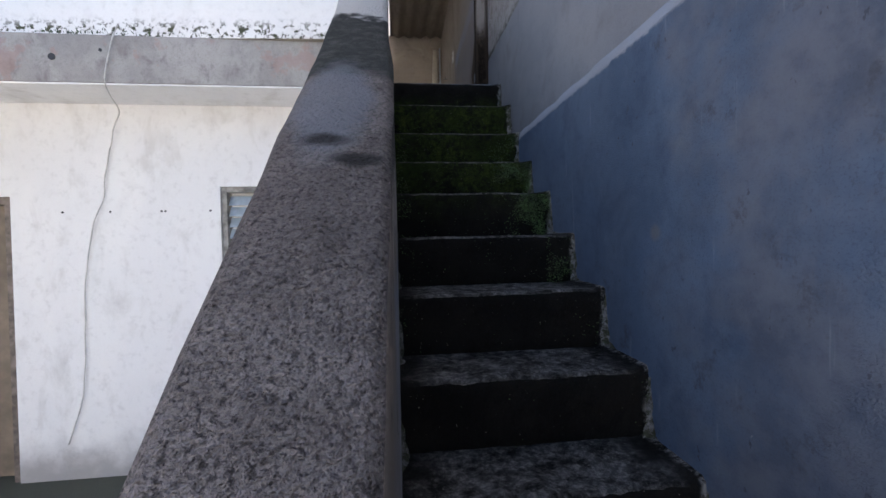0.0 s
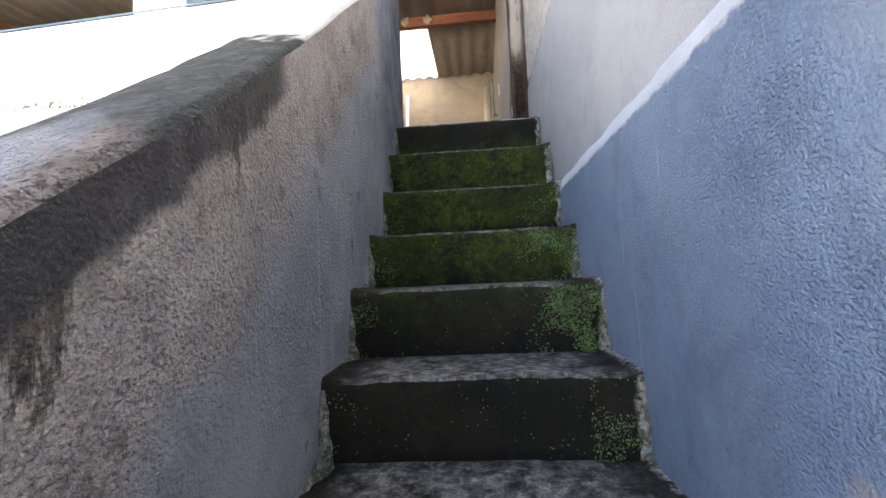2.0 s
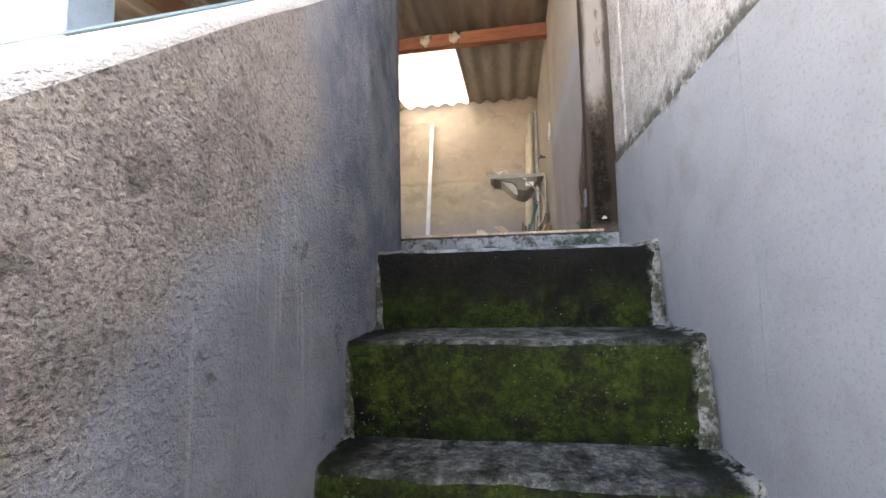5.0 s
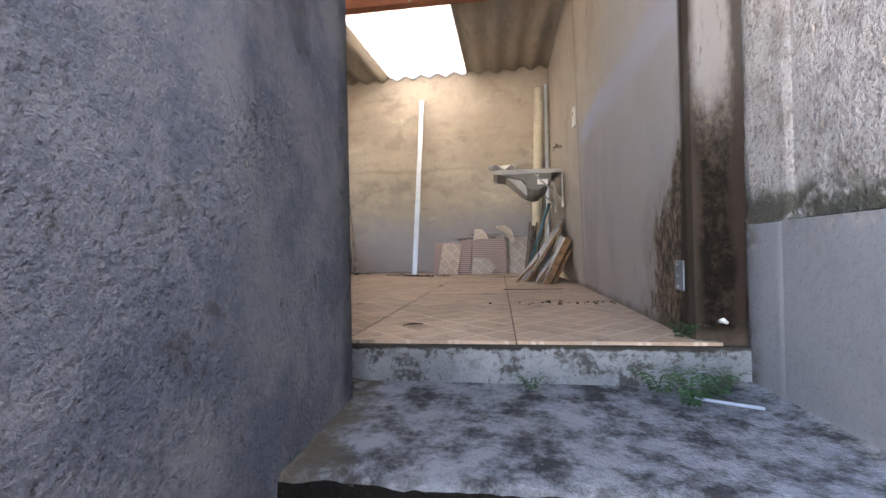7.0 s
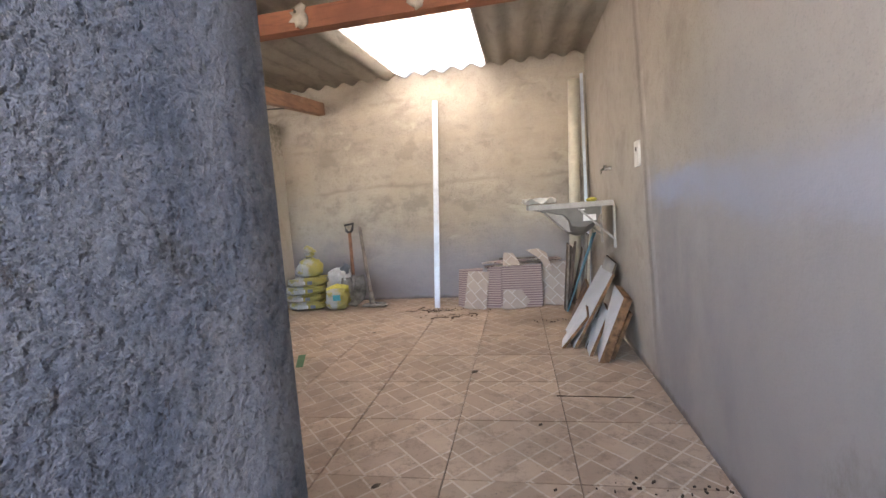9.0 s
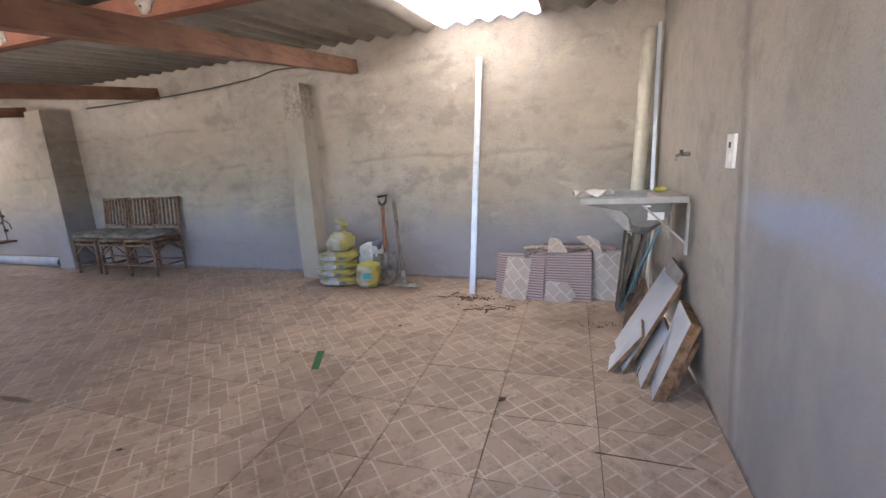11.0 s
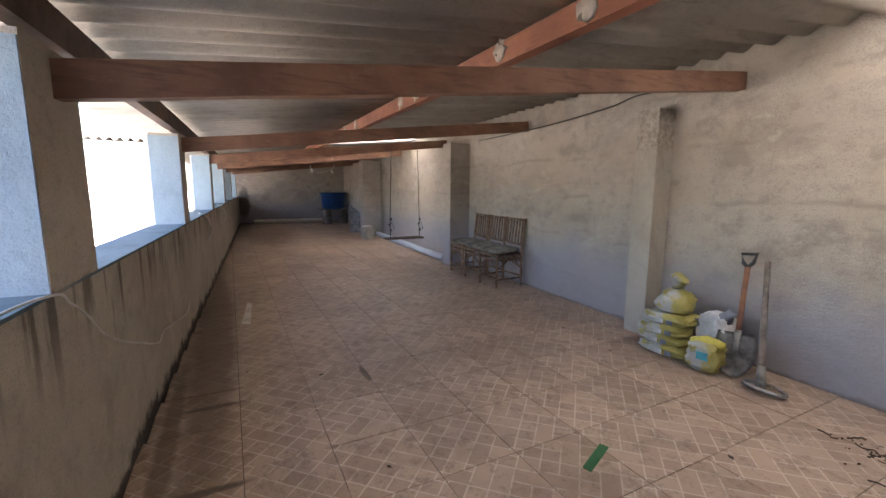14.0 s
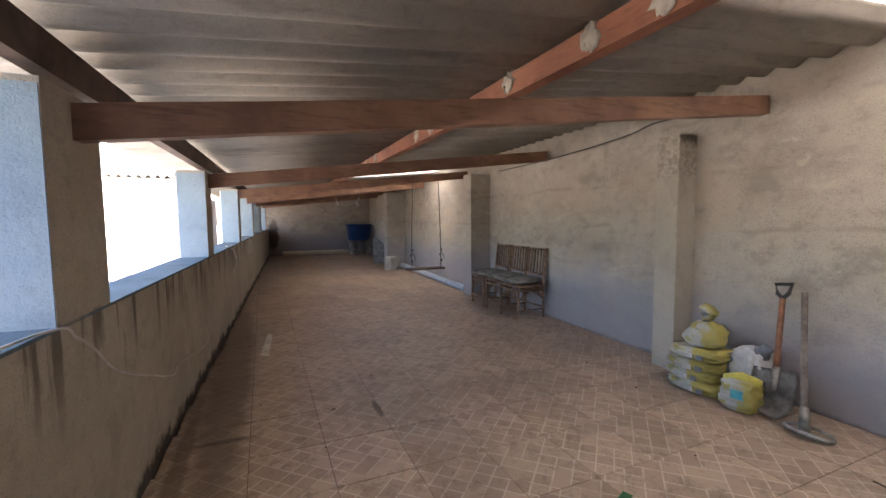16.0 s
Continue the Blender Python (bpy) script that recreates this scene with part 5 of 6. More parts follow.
single("newspaper", bm, M["paper"], "crumpled sheet of white paper on the sink's corner", "paper", smooth=True, at=(0.47, 5.80, zt + 0.004), rz=12)

# switch and tap stub on the side wall
sw = thing("switch_plate", "white light switch plate on the render", "switch", at=(0.9135, 5.26, 3.855), rz=0)
boxpart("plate", (-0.010, 0.002, -0.037, 0.037, -0.06, 0.06), M["white_plastic"], sw, bevel=0.002)
boxpart("rocker", (-0.014, -0.010, -0.012, 0.012, -0.035, -0.005), M["white_plastic"], sw, bevel=0.001)
boxpart("socket_hole", (-0.0115, -0.0102, -0.01, 0.01, 0.012, 0.032), M["black"], sw)
tp = thing("tap_stub", "dull metal tap stub on the wall above the sink", "tap", at=(0.93, 5.95, 3.845))
tube_part("pipe_end", [(0.02, 0, 0), (-0.035, 0, 0)], 0.011, M["steel"], tp)
tube_part("valve", [(-0.03, 0, 0.0), (-0.034, 0.0, 0.016), (-0.034, 0.0, 0.022)], [0.011, 0.007, 0.012], M["steel"], tp)
tube_part("nozzle", [(-0.04, 0, 0.0), (-0.055, -0.004, -0.008), (-0.058, -0.004, -0.03)], 0.009, M["steel"], tp)
jb = thing("junction_box", "grey metal conduit box set in the damp wall", "box", at=(0.868, 3.655, 2.967))
boxpart("cover", (-0.006, 0.004, -0.024, 0.024, -0.036, 0.036), plain("dull_metal", (0.13, 0.15, 0.18), 0.55, 0.0), jb, bevel=0.002)
for z in (-0.027, 0.0, 0.027):
    tube_part("screw", [(-0.009, 0.004, z), (-0.005, 0.004, z)], 0.004, M["steel"], jb, sides=8)


def tilted_board(name, bl, br3, tr3, tl, thick, face_mat, core_mat, label, category, group=""):
    t = thing(name, label, category, group)
    bl, br3, tr3, tl = map(Vector, (bl, br3, tr3, tl))
    nn = (br3 - bl).cross(tl - bl).normalized()
    if nn.dot(Vector((1, 0.2, -0.4))) < 0:
        nn = -nn
    bm = bmesh.new()
    a = [bm.verts.new(p + nn * 0.0015) for p in (bl, br3, tr3, tl)]
    c3 = [bm.verts.new(p + nn * thick) for p in (bl, br3, tr3, tl)]
    bm.faces.new(a)
    bm.faces.new(c3[::-1])
    for k in range(4):
        bm.faces.new((a[k], a[(k + 1) % 4], c3[(k + 1) % 4], c3[k]))
    part("core", bm, core_mat, t, bevel=0.001)
    bm = bmesh.new()
    mid = (bl + br3 + tr3 + tl) / 4
    ps = [p + (mid - p).normalized() * 0.003 for p in (bl, br3, tr3, tl)]
    a = [bm.verts.new(p - nn * 0.0012) for p in ps]
    c3 = [bm.verts.new(p + nn * 0.0012) for p in ps]
    bm.faces.new(a)
    bm.faces.new(c3[::-1])
    for k in range(4):
        bm.faces.new((a[k], a[(k + 1) % 4], c3[(k + 1) % 4], c3[k]))
    part("face", bm, face_mat, t)
    return t


LAM = "leftover white faced chipboard panel leaning on the wall"
tilted_board("panel", (0.60, 5.86, FLOOR + .004), (0.605, 5.50, FLOOR + .004), (0.878, 5.745, 3.205), (0.878, 6.08, 3.215), 0.018, M["laminate"], M["chip"], LAM, "board", "boards in the corner")
tilted_board("panel", (0.56, 5.665, FLOOR + .004), (0.54, 5.505, FLOOR + .004), (0.70, 5.60, 2.985), (0.715, 5.74, 3.02), 0.017, M["laminate"], M["chip"], LAM, "board", "boards in the corner")
tilted_board("panel", (0.69, 6.25, FLOOR + .004), (0.665, 6.06, FLOOR + .004), (0.79, 6.15, 3.06), (0.80, 6.33, 3.08), 0.02, M["chip_dark"], M["chip"], "bare brown chipboard offcut leaning low", "board", "boards in the corner")
tilted_board("panel", (0.685, 5.60, FLOOR + .004), (0.665, 5.49, FLOOR + .004), (0.82, 5.80, 2.985), (0.83, 5.92, 2.995), 0.016, M["laminate"], M["chip_dark"], LAM, "board", "boards in the corner")
tilted_board("panel", (0.675, 5.52, FLOOR + .004), (0.668, 5.37, FLOOR + .004), (0.82, 5.62, 3.0), (0.825, 5.78, 3.025), 0.018, M["laminate"], M["chip"], LAM, "board", "boards in the corner")
tilted_board("panel", (0.73, 5.49, FLOOR + .004), (0.70, 5.275, FLOOR + .004), (0.872, 5.455, 3.12), (0.878, 5.70, 3.145), 0.045, M["laminate"], M["chip"], "thick white faced drawer front leaning on the wall", "board", "boards in the corner")
tilted_board("panel", (0.79, 5.47, FLOOR + .004), (0.768, 5.32, FLOOR + .004), (0.893, 5.44, 3.04), (0.893, 5.6, 3.05), 0.018, M["chip"], M["chip"], "brown chipboard backing panel leaning on the wall", "board", "boards in the corner")
tilted_board("panel", (0.73, 6.0, FLOOR + .004), (0.72, 5.74, FLOOR + .004), (0.9, 5.76, 3.265), (0.9, 6.03, 3.285), 0.012, M["sink"], M["chip_dark"], "thin grey edged panel behind the others", "board", "boards in the corner")
# older planks and a blue strip under the sink
for k, (bx, by, tx, ty, tz, w, mt) in enumerate([(0.655, 6.36, 0.725, 6.62, 3.31, 0.10, "chip_dark"), (0.685, 6.40, 0.755, 6.66, 3.28, 0.12, "grey_wood"), (0.70, 6.55, 0.80, 6.8, 3.32, 0.1, "chip_dark"), (0.74, 6.6, 0.86, 6.85, 3.25, 0.14, "chip_dark"), (0.80, 6.45, 0.88, 6.62, 3.38, 0.12, "steel")]):
    tilted_board("plank", (bx, by + w, FLOOR + .003), (bx, by, FLOOR + .003), (tx, ty, tz), (tx, ty + w, tz + 0.01), 0.016, M[mt], M["grey_wood"], "weathered grey brown plank stacked under the sink", "plank", "planks under the sink")
tilted_board("blue_strip", (0.675, 6.37, FLOOR + .004), (0.665, 6.34, FLOOR + .004), (0.84, 6.14, 3.43), (0.865, 6.19, 3.43), 0.006, M["blue_strip"], M["blue_strip"], "narrow pale blue plastic strip leaning under the sink", "strip")
bm = bmesh.new()
bm_tube(bm, wandering([(0.83, 6.4, FLOOR), (0.85, 6.42, 3.2), (0.872, 6.4, 3.45), (0.888, 6.38, 3.47), (0.893, 6.36, 3.42)], 5, 0), 0.009, 8)
single("bent_pipe", bm, M["pvc_white"], "thin cream pipe with a bent top under the sink", "pipe", smooth=True)


# leftover floor tiles leaning on the back wall
def leaning_tile(x, y, w, h, lean, mt, rz=0.0, roll=0.0, label="leftover patterned tile leaning on the wall", cut=None, z=0.0):
    bm = bmesh.new()
    pts = cut or [(-w / 2, 0), (w / 2, 0), (w / 2, h), (-w / 2, h)]
    a = [bm.verts.new((p[0], p[1], 0)) for p in pts]
    c3 = [bm.verts.new((p[0], p[1], 0.009)) for p in pts]
    bm.faces.new(a[::-1])
    bm.faces.new(c3)
    for k in range(len(pts)):
        bm.faces.new((a[k], a[(k + 1) % len(pts)], c3[(k + 1) % len(pts)], c3[k]))
    o = obj("spare_tile", bm, M[mt], bevel=0.0008)
    o.matrix_world = pose(x, y, FLOOR + 0.002 + z, 90 - lean, 0, rz) @ pose(0, 0, 0, 0, 0, roll)
    return tagged(o, label, "tile", "spare tiles at the wall")


for k in range(2):
    leaning_tile(-0.085 - 0.03 * k, 6.60 + 0.03 * k, 0.19, 0.33, 22, "tile_red", rz=-12, roll=3)
leaning_tile(-0.05, 6.52, 0.185, 0.32, 24, "tile_pale", rz=-6, roll=-4, label="pale patterned tile leaning askew on the wall")
for k in range(5):
    leaning_tile(0.29 + 0.006 * (k % 2), 6.545 + 0.016 * k, 0.42, 0.345, 20, "tile_red", rz=-2 + k % 2)
leaning_tile(0.10, 6.535, 0.12, 0.34, 20, "tile_red", rz=-4, roll=-2)
for k in range(4):
    leaning_tile(0.595 + 0.01 * k, 6.60 + 0.016 * k, 0.20, 0.36, 18, "tile_red" if k else "tile_pale", rz=-14, roll=-1.5 * k, label="pinkish leftover tile leaning on the wall")
leaning_tile(0.275, 6.49, 0.2, 0.15, 14, "tile_pale", cut=[(-0.1, 0), (0.07, -0.0), (0.125, 0.06), (0.06, 0.15), (-0.085, 0.155)], label="broken pale tile with a cut corner in front of the stack")
leaning_tile(0.6, 6.585, 0.08, 0.1, 14, "tile_pale", rz=-10, label="small broken tile piece")
rng = random.Random(11)
for k in range(16):
    x = 0.08 + 0.56 * (k % 8) / 7.5 + rng.uniform(-.02, .02)
    s2 = rng.uniform(0.05, 0.1)
    cutp = [(s2 * math.cos(a) * rng.uniform(.7, 1.3), s2 * 0.7 * math.sin(a) * rng.uniform(.6, 1.2)) for a in (0.3, 1.5, 2.8, 4.0, 5.2)]
    leaning_tile(x, 6.72 + rng.uniform(-0.04, 0.06), 0.1, 0.1, 86 + rng.uniform(-6, 2), "tile_pale" if k % 3 else "tile_red", rz=rng.uniform(0, 360), cut=cutp, z=0.325 + 0.012 * (k // 4), label="broken tile piece lying on the leaning stack")
leaning_tile(0.25, 6.66, 0.12, 0.1, 30, "tile_pale", cut=[(-0.06, 0), (0.09, 0.0), (0.03, 0.11), (-0.05, 0.12)], z=0.33, label="pale broken tile piece on the leaning stack")
leaning_tile(0.50, 6.62, 0.12, 0.1, 20, "tile_pale", rz=-8, cut=[(-0.12, 0.13), (0.0, 0.05), (0.05, -0.05), (0.09, -0.05), (0.05, 0.1), (-0.02, 0.14)], z=0.33, label="long pale broken tile piece hanging over the stack")
bar_between("flat_stick", (0.16, 6.74, FLOOR + 0.385), (0.46, 6.76, FLOOR + 0.38), 0.03, 0.012, M["grey_wood"], "flat grey stick on the tile stack", "stick")

# swing
sg = thing("swing", "home made swing, dark plank on two knotted ropes from a rafter", "swing")
for y, yt in ((6.21, 6.24), (6.71, 6.68)):
    bm = bmesh.new()
    bm_tube(bm, wandering([(-6.1, yt, 4.60), (-6.1, (y + yt) / 2, 4.1), (-6.1, y, 3.5), (-6.1, y, 3.21)], 6, 0.006), 0.0065, 6)
    rp = part("rope", bm, M["dark_cable"], sg, smooth=True)
    for z in (3.50, 3.42, 3.33):
        bm = bmesh.new()
        bmesh.ops.create_uvsphere(bm, u_segments=10, v_segments=6, radius=0.02, matrix=pose(-6.1, y + 0.01 * math.sin(z * 40), z))
        wobble(bm, 0.01, 30, z)
        part("knot", bm, M["dark_cable"], rp, smooth=True)
    tube_part("rope_tail", [(-6.1, y + 0.01, 3.46), (-6.09, y + 0.05, 3.40), (-6.09, y + 0.06, 3.34)], 0.005, M["dark_cable"], sg, sides=6)
boxpart("plank_seat", (-6.2, -6.0, 6.13, 6.75, 3.19, 3.212), M["chip_dark"], sg, "thin dark plank seat", bevel=0.003)

# pipes on the floor
def open_pipe(name, p, q, r, material, label):
    t = thing(name, label, "pipe", "pipes on the floor")
    p, q = Vector(p), Vector(q)
    bm = bmesh.new()
    bm_tube(bm, [p, p.lerp(q, 0.5), q], r, 20, caps=False)
    part("outer", bm, material, t, smooth=True)
    bm = bmesh.new()
    bm_tube(bm, [p, p.lerp(q, 0.5), q], r - 0.006, 20, caps=False)
    part("bore", bm, M["black"], t, "dark bore", smooth=True)
    for e in (p, q):
        bm = bmesh.new()
        a = bm_tube(bm, [e, e + (q - p).normalized() * 0.001], r, 20, caps=False)
        b4 = bm_tube(bm, [e, e + (q - p).normalized() * 0.001], r - 0.006, 20, caps=False)
        for k in range(20):
            bm.faces.new((a[0][k], a[0][(k + 1) % 20], b4[0][(k + 1) % 20], b4[0][k]))
        part("rim", bm, material, t)
    return t


open_pipe("drain_pipe", (-5.72, 6.99, FLOOR + 0.058), (-9.6, 7.13, FLOOR + 0.058), 0.056, M["pvc_blue"], "long pale blue plastic drain pipe lying along the wall")
open_pipe("drain_pipe", (-14.3, 4.6, FLOOR + 0.075), (-14.3, 6.75, FLOOR + 0.075), 0.07, M["pvc_white"], "long cream plastic pipe lying along the far wall")

# white electric box and sacks near the third pillar
wb = thing("white_container", "white plastic container with a dark slot standing on the floor", "container", at=(-9.1, 6.72, FLOOR), rz=-60)
boxpart("body", (-0.105, 0.105, -0.1, 0.1, 0, 0.29), M["sink"], wb, bevel=0.02)
boxpart("dark_slot", (-0.08, 0.05, -0.104, -0.098, 0.17, 0.2), M["black"], wb)
boxpart("lid", (-0.085, 0.085, -0.08, 0.08, 0.291, 0.315), M["white_plastic"], wb, bevel=0.012)
sack("white_sack", "white plastic sack slumped behind a container", 0.3, 0.24, 0.28, (-9.6, 6.93, FLOOR), 20, M["sink"], seed=51)
bm = bmesh.new()
rows = []
for i in range(7):
    t = i / 6
    rows.append([bm.verts.new((-10.65 + 0.02 * j + 0.3 * t * (j / 5), 6.7 + 0.06 * j, FLOOR + 0.75 * t * (1 - 0.08 * j) + 0.0)) for j in range(6)])
for a, c2 in zip(rows, rows[1:]):
    for j in range(5):
        bm.faces.new((a[j], a[j + 1], c2[j + 1], c2[j]))
bmesh.ops.solidify(bm, geom=list(bm.faces), thickness=0.12)
single("folded_awning", bm, M["sackgrey"], "folded dark grey canvas leaning beside a pillar", "canvas", bevel=0.015)

# blue water tank on drums
tk = thing("water_tank", "blue plastic water tank with a rim raised on drums", "water tank", at=(-13.85, 7.0, FLOOR))
bm = bmesh.new()
prof = [(0.33, 0.47), (0.36, 0.5), (0.40, 0.95), (0.44, 0.96), (0.44, 1.0), (0.40, 1.0)]
rings = [[bm.verts.new((r * math.cos(a), r * math.sin(a), z)) for a in np.linspace(0, 2 * math.pi, 33)[:-1]] for r, z in prof]
for r1, r2 in zip(rings, rings[1:]):
    for k in range(32):
        bm.faces.new((r1[k], r1[(k + 1) % 32], r2[(k + 1) % 32], r2[k]))
bm.faces.new(rings[0])
part("tub", bm, M["tank"], tk, smooth=True)
boxpart("support_board", (-0.42, 0.42, -0.42, 0.42, 0.44, 0.468), M["grey_wood"], tk)
for k, (dx, dy) in enumerate(((0.2, -0.25), (0.2, 0.27))):
    dr = thing("metal_drum", "small dull metal drum under the water tank", "drum", "drums under the tank", at=(-13.85 + dx, 7.0 + dy, FLOOR))
    tube_part("drum_body", [(0, 0, 0), (0, 0, 0.14), (0, 0, 0.28), (0, 0, 0.44)], [0.14, 0.145, 0.145, 0.14], M["steel"], dr, sides=20)
    tube_part("hoop", [(0, 0, 0.2), (0, 0, 0.22)], 0.149, M["steel"], dr, sides=20)
fr2 = thing("metal_stool", "small rusty metal frame beside the tank", "stool", at=(-13.3, 7.36, FLOOR))
for dx in (-.14, .14):
    for dy in (-.14, .14):
        tube_part("leg", [(dx, dy, 0), (dx, dy, 0.5)], 0.012, M["grey_wood"], fr2, sides=6)
boxpart("top", (-.16, .16, -.16, .16, 0.5, 0.52), M["grey_wood"], fr2)

# cables
def cable(name, pts, r, mt, label, amount=0.004, steps=6):
    bm = bmesh.new()
    bm_tube(bm, wandering(pts, steps, amount), r, 6)
    return single(name, bm, M[mt], label, "cable", smooth=True)


cable("cable", [(-0.6, 3.44, 3.722), (-1.0, 3.46, 3.722), (-1.25, 3.505, 3.715), (-1.32, 3.515, 3.67), (-1.44, 3.515, 3.60), (-1.58, 3.522, 3.49), (-1.70, 3.53, 3.425), (-2.0, 3.545, 3.31), (-2.34, 3.565, 3.19), (-2.5, 3.57, 3.2), (-2.75, 3.585, 3.17), (-3.3, 3.615, 3.08), (-3.5, 3.625, 3.12)], 0.0042, "cable", "white cable draped from the sill down the gallery wall", 0.006)
for xx in (-5.1, -7.4):
    cable("cable", [(xx, 3.5 + 0.055 * (-1.6 - xx) - 0.05, 3.72), (xx - 0.03, 3.5 + 0.055 * (-1.6 - xx) + 0.03, 3.66), (xx + 0.1, 3.5 + 0.055 * (-1.6 - xx) + 0.06, 3.55), (xx + 0.2, 3.5 + 0.055 * (-1.6 - xx) + 0.03, 3.44)], 0.008, "cable", "loose white cable end hanging over the sill", 0.01)
cable("cable", [(-1.55, 6.98, 4.74), (-2.1, 6.84, 4.73), (-2.5, 6.98, 4.72), (-3.2, 7.02, 4.68), (-4.0, 7.05, 4.66), (-4.9, 7.1, 4.66)], 0.007, "dark_cable", "dark cable sagging along the head of the wall")
cable("cable", [(-1.80, 3.255, 3.14), (-1.83, 3.255, 3.07), (-1.88, 3.25, 2.85), (-1.90, 3.26, 2.70), (-1.96, 3.5, 2.6), (-2.12, 3.68, 2.45), (-2.20, 3.70, 2.1), (-2.21, 3.70, 1.95), (-2.30, 3.70, 1.72), (-2.37, 3.70, 1.27), (-2.39, 3.70, 0.8), (-2.42, 3.70, 0.34), (-2.54, 3.70, -0.05)], 0.0048, "cable", "pale cable hanging down the white wall", 0.008)
lm = thing("lamp_holder", "bare lamp holders on a white cable under a rafter", "lamp", at=(-10.55, 6.0, 4.42))
tube_part("wire", wandering([(0, -0.25, 0.12), (0, -0.2, 0.0), (0, 0.0, -0.06), (0, 0.25, 0.02), (0, 0.35, 0.14)], 5, 0.01), 0.008, M["cable"], lm)
tube_part("holder", [(0, -0.22, 0.02), (0.02, -0.22, -0.07)], 0.03, M["white_plastic"], lm)
tube_part("holder", [(0, 0.26, 0.0), (0.02, 0.3, -0.07)], 0.03, M["white_plastic"], lm)

# bits on the floor
def flat_piece(name, pts, z, mt, label, category, h=0.002, group=""):
    bm = bmesh.new()
    a = [bm.verts.new((x, y, z)) for x, y in pts]
    c3 = [bm.verts.new((x, y, z + h)) for x, y in pts]
    bm.faces.new(a[::-1])
    bm.faces.new(c3)
    for k in range(len(pts)):
        bm.faces.new((a[k], a[(k + 1) % len(pts)], c3[(k + 1) % len(pts)], c3[k]))
    return single(name, bm, M[mt], label, category, group)


flat_piece("green_tape", [(-0.955, 5.235), (-0.915, 5.245), (-1.005, 5.45), (-1.045, 5.435)], FLOOR + 0.001, "green", "strip of green tape stuck to the floor", "tape")
flat_piece("paper_strip", [(-3.69, 3.975), (-3.66, 4.045), (-4.37, 4.09), (-4.43, 4.05)], FLOOR + 0.001, "paper", "torn strip of white paper on the tiles", "paper")


def leaf(x, y, s2, rz, label="dry brown leaf on the tiles", z=FLOOR):
    bm = bmesh.new()
    n2 = 7
    l2, r2 = [], []
    for i in range(n2):
        t = i / (n2 - 1)
        w = math.sin(t * math.pi) * 0.28
        up = 0.12 * math.sin(t * 3) + 0.05
        l2.append(bm.verts.new((t * s2 - s2 / 2, w * s2, (up * 0.3 + 0.08) * s2)))
        r2.append(bm.verts.new((t * s2 - s2 / 2, -w * s2, (up * 0.3 + 0.06) * s2)))
    mid = [bm.verts.new((i / (n2 - 1) * s2 - s2 / 2, 0, (0.12 * math.sin(i / (n2 - 1) * 3)) * s2 + 0.001)) for i in range(n2)]
    for i in range(n2 - 1):
        bm.faces.new((l2[i], l2[i + 1], mid[i + 1], mid[i]))
        bm.faces.new((mid[i], mid[i + 1], r2[i + 1], r2[i]))
    return single("leaf", bm, M["leaf"], label, "leaf", "leaves on the floor", at=(x, y, z + 0.002), rz=rz)


leaf(0.19, 3.75, 0.055, 20)
leaf(0.08, 5.15, 0.05, 60)
rng = random.Random(5)
for k in range(26):
    leaf(rng.uniform(-3.2, 0.8), rng.uniform(3.8, 6.6), rng.uniform(0.018, 0.04), rng.uniform(0, 360))
rub = bmesh.new()
for k in range(160):
    a, r = rng.uniform(0, 6.28), rng.random()
    cx, cy = rng.choice([(-0.35, 6.5), (-0.15, 6.3), (0.72, 4.28), (-0.35, 6.5), (0.6, 6.1)])
    p = Vector((cx + rng.gauss(0, 0.12), cy + rng.gauss(0, 0.03), FLOOR + 0.003))
    s2 = rng.uniform(0.0015, 0.006)
    bm_box(rub, -s2, s2, -s2 * 0.5, s2 * 0.5, -0.003, s2 * 0.5, pose(p.x, p.y, p.z, 0, 0, rng.uniform(0, 360)))
o = obj("crumbs", rub, M["leaf"])
tagged(o, "dark crumbs and mortar bits on the tiles", "debris", "", "stuff")
rng = random.Random(21)
for k, (x, y, L, rz) in enumerate([(-0.30, 6.24, 0.2, 12), (-0.14, 6.28, 0.22, 28), (-0.05, 6.34, 0.12, -20), (-0.22, 6.31, 0.14, 50), (-0.45, 6.5, 0.16, 8), (-0.6, 6.48, 0.12, -14), (-0.52, 6.56, 0.1, 35), (-0.36, 6.44, 0.13, 20), (-0.2, 6.22, 0.08, 75)]):
    L *= 0.65
    pts = [(L * (t - 0.5), rng.uniform(-0.014, 0.014), 0.006 + rng.uniform(0, 0.008)) for t in (0, 0.2, 0.4, 0.6, 0.8, 1.0)]
    bm = bmesh.new()
    bm_tube(bm, wandering(pts, 3, 0.006), rng.uniform(0.002, 0.0042), 6)
    single("twig", bm, M["chip_dark"], "dry brown twig lying among dirt on the tiles", "twig", "twigs on the floor", smooth=True, at=(x, y, FLOOR), rz=rz)
bm = bmesh.new()
bm_tube(bm, [(0.455, 4.885, FLOOR + 0.004), (0.60, 4.88, FLOOR + 0.004), (0.765, 4.87, FLOOR + 0.005)], 0.002, 6)
single("thin_stick", bm, M["chip_dark"], "thin straight dark stick lying on the tiles", "stick", smooth=True)

